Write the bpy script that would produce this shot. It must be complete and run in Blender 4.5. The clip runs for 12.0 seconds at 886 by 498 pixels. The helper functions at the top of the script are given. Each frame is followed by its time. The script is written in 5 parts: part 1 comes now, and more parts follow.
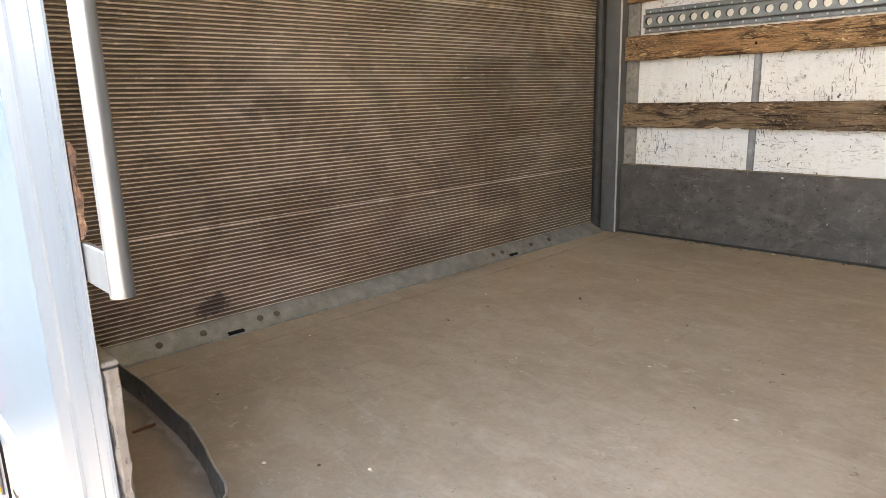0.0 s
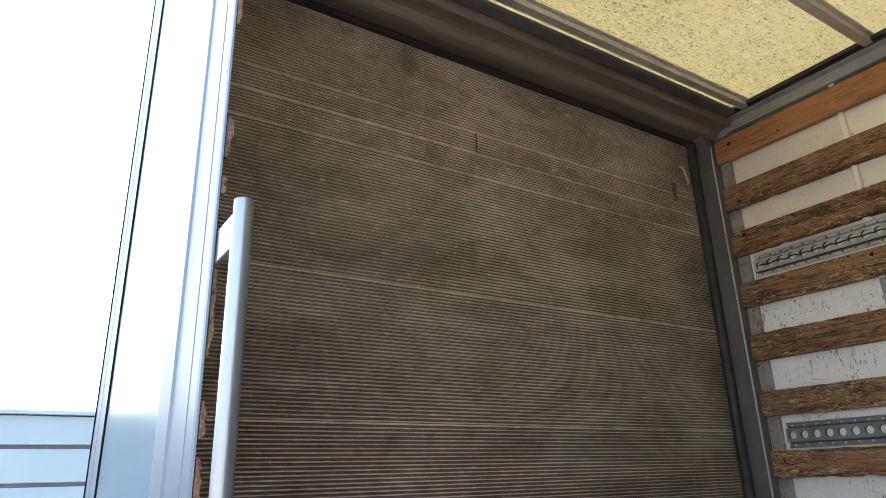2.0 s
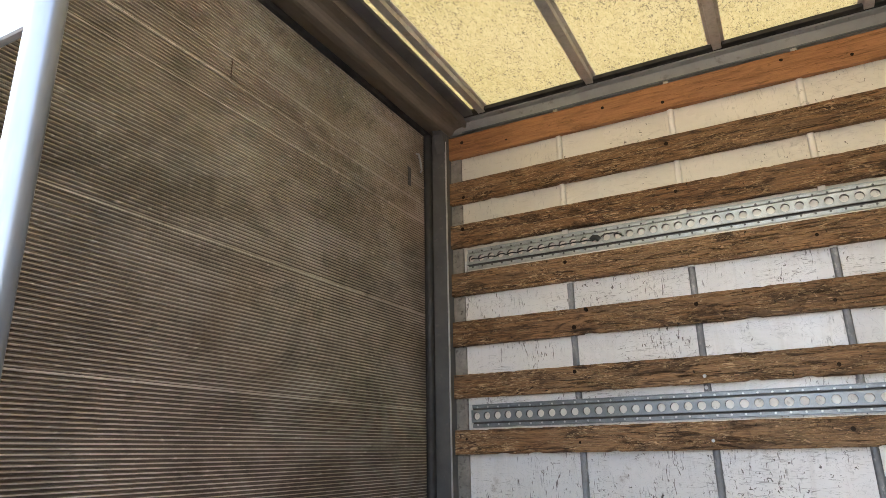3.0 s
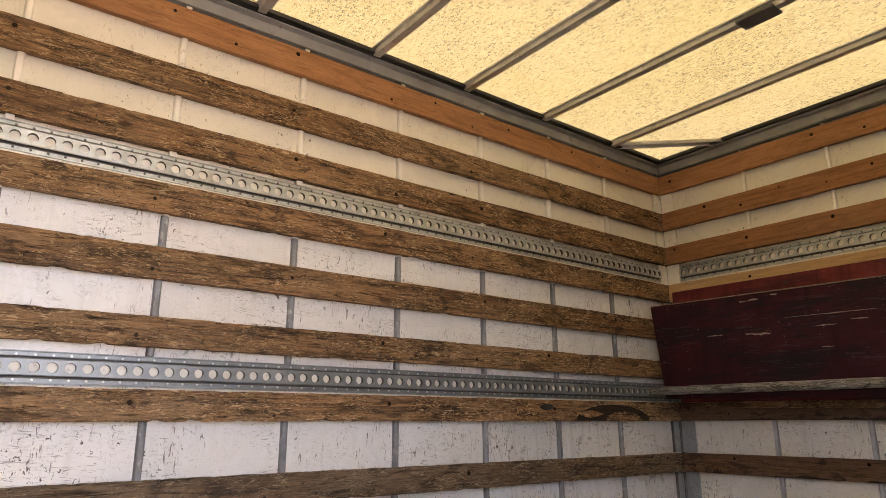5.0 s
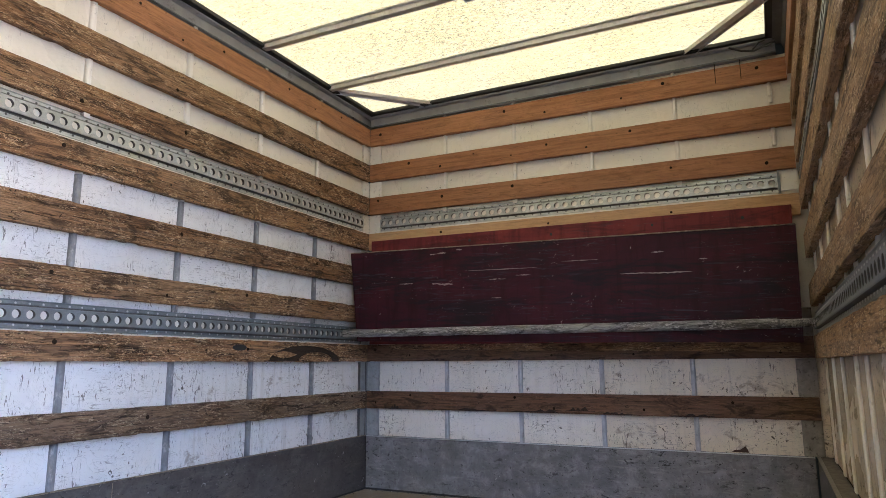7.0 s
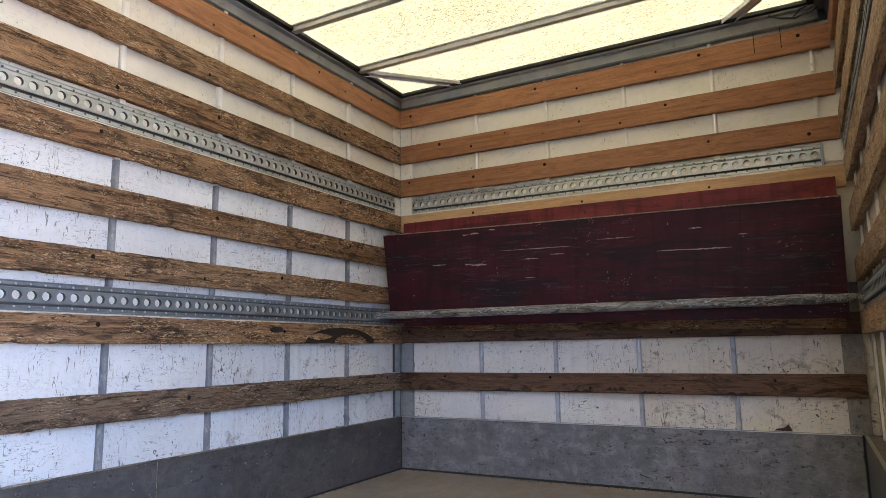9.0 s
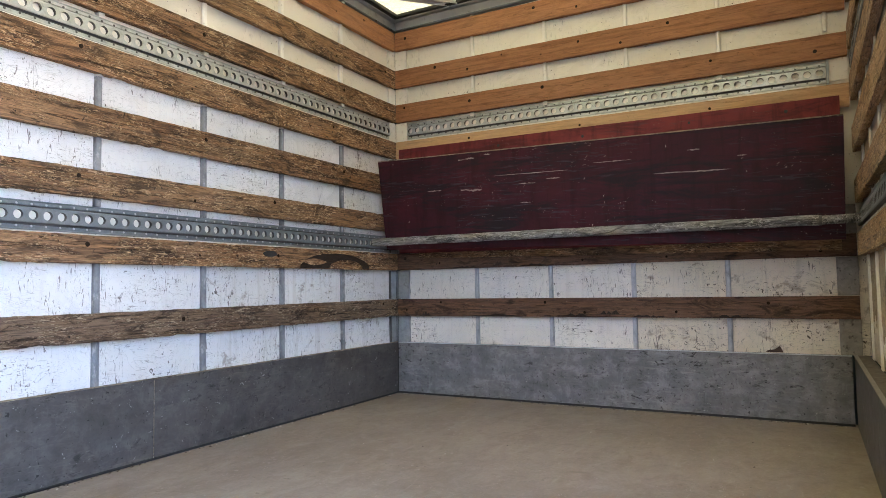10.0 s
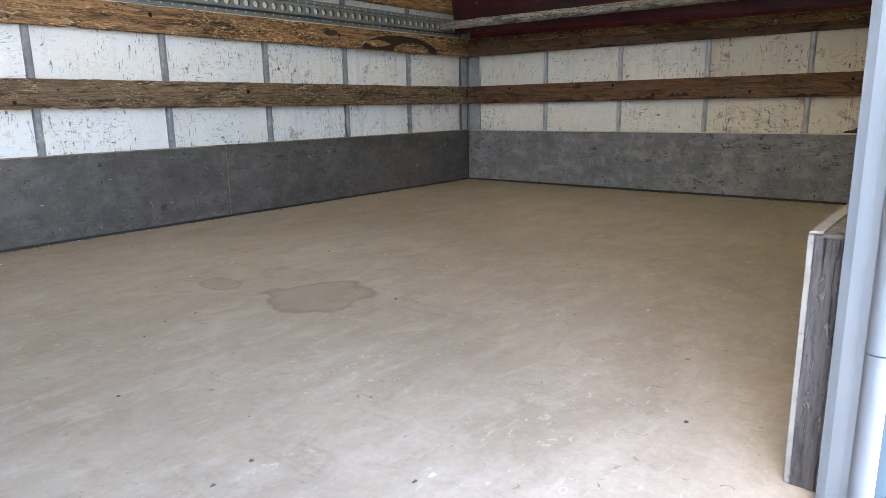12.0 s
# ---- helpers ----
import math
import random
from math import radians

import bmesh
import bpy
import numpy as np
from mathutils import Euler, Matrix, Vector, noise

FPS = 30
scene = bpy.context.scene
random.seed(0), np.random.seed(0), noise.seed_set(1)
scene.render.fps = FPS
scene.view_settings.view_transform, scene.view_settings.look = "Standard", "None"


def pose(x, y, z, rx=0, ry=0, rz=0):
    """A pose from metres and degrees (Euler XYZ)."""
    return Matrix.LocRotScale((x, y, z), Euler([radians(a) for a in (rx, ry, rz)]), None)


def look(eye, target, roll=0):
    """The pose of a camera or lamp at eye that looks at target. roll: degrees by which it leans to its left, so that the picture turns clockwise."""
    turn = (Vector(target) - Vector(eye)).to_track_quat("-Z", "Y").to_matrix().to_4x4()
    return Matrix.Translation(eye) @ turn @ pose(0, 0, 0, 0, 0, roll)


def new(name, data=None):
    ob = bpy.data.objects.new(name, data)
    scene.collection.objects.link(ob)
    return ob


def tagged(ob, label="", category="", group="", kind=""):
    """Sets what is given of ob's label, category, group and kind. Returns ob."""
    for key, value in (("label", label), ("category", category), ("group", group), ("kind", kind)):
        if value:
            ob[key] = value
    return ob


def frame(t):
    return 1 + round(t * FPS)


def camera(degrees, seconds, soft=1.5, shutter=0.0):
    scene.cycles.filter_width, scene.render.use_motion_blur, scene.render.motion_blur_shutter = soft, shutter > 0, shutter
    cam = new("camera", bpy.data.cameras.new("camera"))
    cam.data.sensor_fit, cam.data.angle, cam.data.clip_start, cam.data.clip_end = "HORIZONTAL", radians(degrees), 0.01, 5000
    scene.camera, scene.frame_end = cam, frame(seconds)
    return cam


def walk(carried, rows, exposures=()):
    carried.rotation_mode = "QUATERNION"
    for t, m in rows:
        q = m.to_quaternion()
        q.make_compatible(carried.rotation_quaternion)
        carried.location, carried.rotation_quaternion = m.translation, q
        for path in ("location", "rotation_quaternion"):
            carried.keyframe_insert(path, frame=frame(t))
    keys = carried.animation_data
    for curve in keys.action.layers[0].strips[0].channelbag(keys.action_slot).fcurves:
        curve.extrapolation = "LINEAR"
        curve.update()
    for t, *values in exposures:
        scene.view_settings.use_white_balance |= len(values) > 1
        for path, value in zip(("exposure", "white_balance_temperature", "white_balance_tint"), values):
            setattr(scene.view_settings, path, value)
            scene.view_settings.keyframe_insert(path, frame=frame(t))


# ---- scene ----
cam = camera(67.9, 12.0, soft=0.8)
PATH = [
    (0, (1.748, -0.25, 0.649), (0.339, 1.095, 0.194), -1.5),
    (0.3, (1.77, -0.198, 0.695), (0.202, 0.979, 0.301), -1.6),
    (0.5, (1.781, -0.194, 0.698), (0.148, 0.929, 0.429), -1.7),
    (1, (1.789, -0.199, 0.763), (0.118, 0.898, 0.838), -1.9),
    (1.5, (1.817, -0.238, 0.812), (0.192, 0.825, 1.289), -1.8),
    (2, (1.789, -0.241, 0.807), (0.211, 0.796, 1.467), -1.6),
    (2.5, (1.653, -0.282, 0.764), (0.309, 1.055, 1.401), -1.0),
    (2.7, (1.583, -0.292, 0.774), (0.426, 1.217, 1.394), -1.0),
    (4.3, (1.195, 0.088, 0.764), (1.597, 1.963, 1.333), -0.6),
    (4.5, (1.16, 0.12, 0.768), (1.829, 1.92, 1.327), -0.5),
    (5, (1.115, 0.099, 0.77), (2.294, 1.631, 1.28), -0.2),
    (5.5, (1.083, 0.128, 0.759), (2.583, 1.367, 1.22), -0.2),
    (6, (1.094, 0.153, 0.757), (2.753, 1.202, 1.144), -0.4),
    (6.5, (1.102, 0.175, 0.75), (2.855, 1.071, 1.101), -0.4),
    (6.7, (1.116, 0.153, 0.761), (2.889, 1.014, 1.103), -0.3),
    (8.5, (1.121, 0.183, 0.749), (2.853, 1.125, 1.085), -1.0),
    (9, (1.128, 0.179, 0.739), (2.863, 1.129, 1.038), -0.9),
    (9.5, (1.156, 0.178, 0.701), (2.898, 1.136, 0.92), -0.9),
    (10, (1.178, 0.163, 0.671), (2.925, 1.13, 0.783), -1.0),
    (10.5, (1.188, 0.158, 0.634), (2.943, 1.116, 0.653), -1.0),
    (11, (1.194, 0.174, 0.576), (2.961, 1.107, 0.486), -0.9),
    (11.5, (1.215, 0.07, 0.509), (2.931, 1.064, 0.254), -1.2),
    (12, (1.258, -0.151, 0.474), (2.769, 1.089, 0.049), -1.0),
]

# exposure follows the camera's own metering; the white balance drifts from warm to neutral
EXPOSURES = [
    (0.0, 5.28, 8700, 15), (0.5, 4.9, 7800, 14), (1.0, 4.44, 7400, 14), (1.5, 4.27, 7000, 12), (2.0, 4.2, 6700, 10), (2.7, 4.42, 6800, 12),
    (4.3, 4.64, 8000, 23), (4.5, 4.66, 8000, 23), (5.0, 4.75, 7900, 25), (5.5, 4.86, 7400, 25), (6.0, 5.08, 5950, 23), (6.5, 5.27, 5650, 21),
    (8.5, 5.35, 5650, 20), (9.3, 5.4, 5700, 19), (10.0, 5.75, 5850, 15), (10.5, 5.86, 5950, 13), (11.4, 5.8, 6300, 11), (12.0, 5.45, 6550, 10),
]
walk(cam, [(t, look(e, tg, r)) for t, e, tg, r in PATH], EXPOSURES)

# ---- world and sun: bright thin overcast ----
SUN_ELEVATION, SUN_HEADING = radians(60), radians(310)
world = bpy.data.worlds.new("world")
scene.world = world
world.use_nodes = True
wn = world.node_tree.nodes
sky = wn.new("ShaderNodeTexSky")
sky.sky_type = "NISHITA"
sky.sun_disc = False
sky.sun_elevation, sky.sun_rotation = SUN_ELEVATION, SUN_HEADING
sky.air_density, sky.dust_density, sky.ozone_density = 1.0, 4.0, 1.0
wn["Background"].inputs["Strength"].default_value = 0.10
world.node_tree.links.new(sky.outputs[0], wn["Background"].inputs["Color"])
sun = new("sun", bpy.data.lights.new("sun", "SUN"))
sun.data.energy, sun.data.angle, sun.data.color = 1.5, radians(20), (1.0, 0.95, 0.88)
sun.matrix_world = look((0, 0, 0), (-math.sin(SUN_HEADING) * math.cos(SUN_ELEVATION),
                                    -math.cos(SUN_HEADING) * math.cos(SUN_ELEVATION), -math.sin(SUN_ELEVATION)))

# ---- sizes of the cargo box, metres ----
W = 2.47            # between the kick boards
L = 4.735           # rear frame to the face of the front slats
FAR = 2.468         # face of the far slats
DOOR0, DOOR1 = 0.985, 2.062
ZR = 2.45           # roof sheet
SLATS = {8: (2.208, 2.328), 7: (1.962, 2.078), 6: (1.735, 1.85), 5: (1.496, 1.606), 4: (1.255, 1.37),
         3: (1.02, 1.125), 2: (0.776, 0.88), 1: (0.486, 0.592)}
RAIL1, RAIL2 = (0.888, 0.99), (1.62, 1.722)
KICK = 0.318


# ---- material helpers ----
class Nodes:
    def __init__(self, name):
        self.m = bpy.data.materials.new(name)
        self.m.use_nodes = True
        self.t = self.m.node_tree
        self.p = self.t.nodes["Principled BSDF"]
        self.coord = self.t.nodes.new("ShaderNodeTexCoord").outputs["Object"]
        self.rand = None

    def link(self, a, b):
        self.t.links.new(a, b)

    def random(self):
        if self.rand is None:
            self.rand = self.t.nodes.new("ShaderNodeObjectInfo").outputs["Random"]
        return self.rand

    def place(self, scale, shift=0.0):
        """Object coordinates, scaled, shifted by each object's own random number."""
        mp = self.t.nodes.new("ShaderNodeMapping")
        self.link(self.coord, mp.inputs["Vector"])
        mp.inputs["Scale"].default_value = scale
        if shift:
            mul = self.math("MULTIPLY", self.random(), shift)
            comb = self.t.nodes.new("ShaderNodeCombineXYZ")
            for i in range(3):
                self.link(mul, comb.inputs[i])
            self.link(comb.outputs[0], mp.inputs["Location"])
        return mp.outputs[0]

    def noise(self, scale, detail=4.0, rough=0.55, at=None, distort=0.0):
        n = self.t.nodes.new("ShaderNodeTexNoise")
        n.inputs["Scale"].default_value, n.inputs["Detail"].default_value = scale, detail
        n.inputs["Roughness"].default_value, n.inputs["Distortion"].default_value = rough, distort
        self.link(at if at is not None else self.coord, n.inputs["Vector"])
        return n.outputs["Fac"]

    def ramp(self, fac, lo, hi, a=0.0, b=1.0):
        r = self.t.nodes.new("ShaderNodeMapRange")
        r.inputs["From Min"].default_value, r.inputs["From Max"].default_value = lo, hi
        r.inputs["To Min"].default_value, r.inputs["To Max"].default_value = a, b
        self.link(fac, r.inputs["Value"])
        return r.outputs[0]

    def math(self, op, a, b):
        n = self.t.nodes.new("ShaderNodeMath")
        n.operation = op
        for i, v in enumerate((a, b)):
            if isinstance(v, (int, float)):
                n.inputs[i].default_value = v
            else:
                self.link(v, n.inputs[i])
        return n.outputs[0]

    def mix(self, fac, a, b, kind="MIX"):
        n = self.t.nodes.new("ShaderNodeMix")
        n.data_type, n.blend_type = "RGBA", kind
        for key, v in ((0, fac), (6, a), (7, b)):
            if isinstance(v, (int, float)):
                n.inputs[key].default_value = v
            elif isinstance(v, tuple):
                n.inputs[key].default_value = (*v, 1)
            else:
                self.link(v, n.inputs[key])
        return n.outputs[2]

    def bump(self, height, strength, dist=0.002):
        b = self.t.nodes.new("ShaderNodeBump")
        b.inputs["Strength"].default_value, b.inputs["Distance"].default_value = strength, dist
        self.link(height, b.inputs["Height"])
        self.link(b.outputs[0], self.p.inputs["Normal"])

    def done(self, colour, rough=0.6, metal=0.0, spec=0.5):
        for key, v in (("Base Color", colour), ("Roughness", rough), ("Metallic", metal), ("Specular IOR Level", spec)):
            if isinstance(v, tuple):
                self.p.inputs[key].default_value = (*v, 1)
            elif isinstance(v, (int, float)):
                self.p.inputs[key].default_value = v
            else:
                self.link(v, self.p.inputs[key])
        return self.m


def wood_material(name, base, dark, light, fleck=0.6, stain=0.5, worn=1.0, split=1.0):
    """Planed softwood or plywood with the grain along the object's x axis, scuffed and splintered."""
    n = Nodes(name)
    grain = n.noise(1.0, 7, 0.72, n.place((2.2, 24, 55), 37.0), 0.9)
    fine = n.noise(1.0, 4, 0.7, n.place((16, 190, 230), 11.0), 0.3)
    blot = n.noise(1.0, 6, 0.70, n.place((5.0, 15, 16), 23.0), 1.2)
    chips = n.noise(1.0, 5, 0.74, n.place((21, 105, 95), 51.0), 1.8)
    mask = n.noise(1.0, 4, 0.65, n.place((3.7, 9, 9), 61.0))
    cracks = n.noise(1.0, 5, 0.66, n.place((6, 100, 90), 71.0), 1.0)
    dots = n.noise(1.0, 3, 0.6, n.place((48, 62, 62), 83.0), 0.6)
    wide = n.noise(1.0, 3, 0.55, n.place((1.1, 3, 4), 91.0), 0.4)
    c = n.mix(n.ramp(grain, 0.41, 0.54), dark, base)
    c = n.mix(n.ramp(wide, 0.36, 0.64, 0.0, 0.45), c, tuple(v * 0.5 + w * 0.5 for v, w in zip(base, light)))
    c = n.mix(n.ramp(fine, 0.47, 0.60, 0.0, 0.6 * split), c, tuple(v * 0.5 for v in dark))
    c = n.mix(n.ramp(blot, 0.505, 0.61, 0.0, stain), c, tuple(v * 0.36 for v in dark))
    chip = n.math("MULTIPLY", n.ramp(chips, fleck - 0.02, fleck + 0.025), n.ramp(mask, 0.40, 0.54))
    c = n.mix(n.math("MULTIPLY", chip, 0.95 * worn), c, light)
    crack = n.ramp(cracks, 0.586, 0.618)
    c = n.mix(n.math("MULTIPLY", crack, 0.75 * split), c, tuple(v * 0.12 for v in dark))
    c = n.mix(n.ramp(dots, 0.665, 0.69, 0.0, 0.9 * split), c, tuple(v * 0.1 for v in dark))
    tone = n.ramp(n.random(), 0, 1, 0.86, 1.14)
    hue = n.t.nodes.new("ShaderNodeHueSaturation")
    n.link(c, hue.inputs["Color"])
    n.link(tone, hue.inputs["Value"])
    relief = n.math("ADD", n.math("MULTIPLY", fine, 0.5), n.math("MULTIPLY", chip, 0.8))
    n.bump(n.math("SUBTRACT", relief, n.math("MULTIPLY", crack, 1.3 * split)), 1.0, 0.004)
    return n.done(hue.outputs[0], n.ramp(grain, 0.3, 0.7, 0.5, 0.8), 0, 0.3)


def white_panel_material(name, dirt, tone=(1.0, 1.0, 1.0)):
    """White faced plywood: faint curved scuffs, cuts each way, drips and clustered specks of dirt."""
    n = Nodes(name)
    big = n.noise(1.3, 5, 0.65, n.place((1, 1, 1), 5.0), 0.5)
    drip = n.noise(1.0, 5, 0.7, n.place((30, 30, 2.2), 9.0), 0.4)
    up = n.noise(1.0, 5, 0.66, n.place((60, 60, 13), 13.0), 2.2)
    flat = n.noise(1.0, 5, 0.66, n.place((13, 13, 70), 43.0), 2.6)
    arc = n.noise(1.0, 3, 0.5, n.place((2.6, 2.6, 5.5), 77.0), 3.5)
    where = n.noise(3.6, 4, 0.65, n.place((1, 1, 1), 29.0))
    where2 = n.noise(3.0, 4, 0.65, n.place((1, 1, 1), 67.0))
    speck = n.noise(1.0, 4, 0.6, n.place((70, 70, 55), 17.0), 0.8)
    mud = n.noise(1.0, 6, 0.72, n.place((9, 9, 12), 57.0), 0.6)
    c = n.mix(n.ramp(big, 0.38, 0.64), *(tuple(v * w for v, w in zip(one, tone)) for one in ((0.86, 0.85, 0.825), (0.77, 0.755, 0.725))))
    c = n.mix(n.ramp(drip, 0.53, 0.70, 0, max(0.04, 0.18 + 0.25 * dirt)), c, (0.50, 0.455, 0.38))
    # pale grey rub lines along the contours of a slow noise
    for lo, hi, amount in ((0.440, 0.450, 0.4), (0.487, 0.497, 0.5), (0.56, 0.572, 0.45)):
        line = n.math("MULTIPLY", n.ramp(arc, lo, (lo + hi) / 2), n.ramp(arc, (lo + hi) / 2, hi, 1.0, 0.0))
        c = n.mix(n.math("MULTIPLY", line, amount * min(1.0, 1 + dirt)), c, (0.42, 0.41, 0.40))
    m1 = n.math("MULTIPLY", n.ramp(up, 0.596, 0.622), n.ramp(where, 0.48, 0.55))
    m2 = n.math("MULTIPLY", n.ramp(flat, 0.594, 0.62), n.ramp(where2, 0.46, 0.54))
    c = n.mix(n.math("MULTIPLY", m1, 0.85 * min(1.0, 1 + dirt)), c, (0.15, 0.135, 0.12))
    c = n.mix(n.math("MULTIPLY", m2, 0.65 * min(1.0, 1 + dirt)), c, (0.30, 0.275, 0.25))
    cluster = n.ramp(where2, 0.40, 0.60, -0.05, 0.05 + 0.03 * dirt)
    c = n.mix(n.ramp(n.math("ADD", speck, cluster), 0.684, 0.70, 0, 0.9), c, (0.075, 0.06, 0.05))
    c = n.mix(n.ramp(mud, 0.62 - 0.05 * dirt, 0.70 - 0.05 * dirt, 0, 0.35 + 0.25 * dirt), c, (0.26, 0.205, 0.15))
    n.bump(n.math("SUBTRACT", n.math("ADD", n.noise(40, 3), mud), n.math("ADD", m1, m2)), 0.55, 0.0025)
    return n.done(c, n.ramp(big, 0.3, 0.7, 0.20, 0.34), 0, 0.5)


def kick_material(name, a, b, black):
    """Dark phenolic board: mottled grey, fine drag marks, black scuffs and a few pale nicks."""
    n = Nodes(name)
    big = n.noise(1.0, 5, 0.6, n.place((1.4, 2, 3), 5.0), 0.5)
    mott = n.noise(1.0, 7, 0.72, n.place((13, 15, 15), 7.0), 0.4)
    drag = n.noise(1.0, 6, 0.70, n.place((7, 44, 48), 15.0), 1.4)
    fall = n.noise(1.0, 3, 0.6, n.place((60, 60, 7), 35.0), 0.9)
    where = n.noise(1.0, 4, 0.65, n.place((2.6, 3, 5), 25.0))
    nick = n.noise(1.0, 4, 0.65, n.place((34, 40, 40), 31.0), 1.6)
    scuff = n.noise(1.0, 6, 0.74, n.place((20, 24, 34), 41.0), 0.7)
    pit = n.noise(1.0, 3, 0.6, n.place((60, 70, 70), 51.0), 0.7)
    c = n.mix(n.ramp(big, 0.34, 0.66), a, b)
    c = n.mix(n.ramp(mott, 0.49, 0.66, 0, 0.5), c, tuple(v * 1.75 for v in b))
    c = n.mix(n.ramp(mott, 0.34, 0.47, 0.4, 0), c, tuple(v * 0.45 for v in a))
    c = n.mix(n.math("MULTIPLY", n.ramp(drag, 0.54, 0.66), n.ramp(where, 0.42, 0.62, 0.04, 0.5)), c, (b[0] * 1.9, b[1] * 1.78, b[2] * 1.7))
    c = n.mix(n.ramp(fall, 0.60, 0.72, 0, 0.3), c, tuple(v * 1.5 for v in b))
    dark = n.math("MULTIPLY", n.ramp(scuff, 0.55, 0.64), n.ramp(where, 0.42, 0.60))
    c = n.mix(n.math("MULTIPLY", dark, black), c, (0.022, 0.020, 0.019))
    c = n.mix(n.ramp(pit, 0.655, 0.675, 0, 0.9), c, (0.015, 0.013, 0.012))
    c = n.mix(n.ramp(nick, 0.675, 0.695, 0, 0.8), c, (0.46, 0.45, 0.43))
    n.bump(n.math("SUBTRACT", mott, n.math("MULTIPLY", dark, 0.4)), 0.25, 0.002)
    return n.done(c, n.ramp(mott, 0.3, 0.7, 0.40, 0.62), 0, 0.5)


def floor_material():
    n = Nodes("dusty screen-printed plywood floor")
    big = n.noise(0.9, 5, 0.6, None, 0.4)
    mid = n.noise(1.0, 5, 0.65, n.place((2.4, 3.6, 1)), 0.8)
    fine = n.noise(90, 3, 0.6)
    patch = n.noise(1.0, 6, 0.7, n.place((4.2, 5.0, 1)), 0.6)
    scr = n.noise(1.0, 4, 0.6, n.place((5, 30, 1)), 1.6)
    scr2 = n.noise(1.0, 4, 0.6, n.place((30, 4, 1)), 0.9)
    grit = n.noise(140, 2, 0.5)
    c = n.mix(n.ramp(big, 0.38, 0.62), (0.245, 0.198, 0.152), (0.325, 0.274, 0.222))
    c = n.mix(n.ramp(mid, 0.42, 0.70, 0, 0.55), c, (0.385, 0.33, 0.272))
    c = n.mix(n.ramp(patch, 0.48, 0.70, 0, 0.5), c, (0.205, 0.163, 0.126))
    c = n.mix(n.ramp(fine, 0.35, 0.7, 0, 0.35), c, (0.205, 0.156, 0.113))
    c = n.mix(n.ramp(scr, 0.62, 0.70, 0, 0.25), c, (0.42, 0.385, 0.34))
    c = n.mix(n.ramp(scr2, 0.60, 0.70, 0, 0.25), c, (0.15, 0.118, 0.09))
    c = n.mix(n.ramp(grit, 0.74, 0.77, 0, 0.7), c, (0.08, 0.06, 0.045))
    mottle = n.noise(26, 6, 0.7, None, 0.5)
    c = n.mix(n.ramp(mottle, 0.52, 0.68, 0, 0.22), c, (0.40, 0.345, 0.285))
    c = n.mix(n.ramp(mottle, 0.34, 0.47, 0.22, 0), c, (0.165, 0.128, 0.096))
    wipe = n.noise(1.0, 5, 0.6, n.place((1.3, 3.4, 1)), 2.2)
    c = n.mix(n.ramp(wipe, 0.50, 0.68, 0, 0.25), c, (0.40, 0.35, 0.295))
    sand = n.noise(1.0, 7, 0.72, n.place((7, 11, 1)), 1.0)
    c = n.mix(n.ramp(sand, 0.52, 0.66, 0, 0.32), c, (0.41, 0.36, 0.305))
    c = n.mix(n.ramp(sand, 0.33, 0.45, 0.32, 0), c, (0.185, 0.142, 0.106))
    c = n.mix(n.ramp(wipe, 0.34, 0.46, 0.2, 0), c, (0.20, 0.155, 0.118))
    flake = n.math("MULTIPLY", n.ramp(n.noise(1.0, 4, 0.65, n.place((38, 52, 1)), 1.2), 0.62, 0.655), n.ramp(patch, 0.42, 0.58))
    c = n.mix(n.math("MULTIPLY", flake, 0.6), c, (0.43, 0.385, 0.33))
    pit = n.math("MULTIPLY", n.ramp(n.noise(1.0, 4, 0.65, n.place((44, 30, 1)), 1.0), 0.66, 0.69), n.ramp(mid, 0.40, 0.56))
    c = n.mix(n.math("MULTIPLY", pit, 0.7), c, (0.115, 0.083, 0.06))
    # a dried liquid stain, with a smaller one beside it; the last entry darkens the floor by the doorway
    warp = n.noise(5.0, 3, 0.6)
    for (cx, cy, rx, ry, edge) in ((2.320, 1.15, 0.120, 0.165, 0.65), (2.235, 1.45, 0.05, 0.075, 0.5), (2.42, 1.37, 0.07, 0.10, 0.2), (0.50, 0.05, 0.44, 0.125, 0.65)):
        mp = n.t.nodes.new("ShaderNodeMapping")
        mp.vector_type = "TEXTURE"
        n.link(n.coord, mp.inputs["Vector"])
        mp.inputs["Location"].default_value = (cx, cy, 0)
        mp.inputs["Scale"].default_value = (rx, ry, 10)
        ln = n.t.nodes.new("ShaderNodeVectorMath")
        ln.operation = "LENGTH"
        n.link(mp.outputs[0], ln.inputs[0])
        d = n.math("ADD", ln.outputs["Value"], n.ramp(warp, 0.2, 0.8, -0.45, 0.45))
        c = n.mix(n.ramp(d, 0.85, 1.05, edge * 0.5, 0.0), c, (0.150, 0.104, 0.074))
        ring = n.math("MULTIPLY", n.ramp(d, 0.80, 0.95), n.ramp(d, 0.97, 1.06, 1.0, 0.0))
        c = n.mix(n.math("MULTIPLY", ring, edge * 0.8), c, (0.115, 0.078, 0.055))
    n.bump(n.math("ADD", n.math("MULTIPLY", fine, 0.4), mottle), 0.4, 0.0018)
    return n.done(c, n.ramp(mid, 0.3, 0.7, 0.5, 0.68), 0, 0.45)


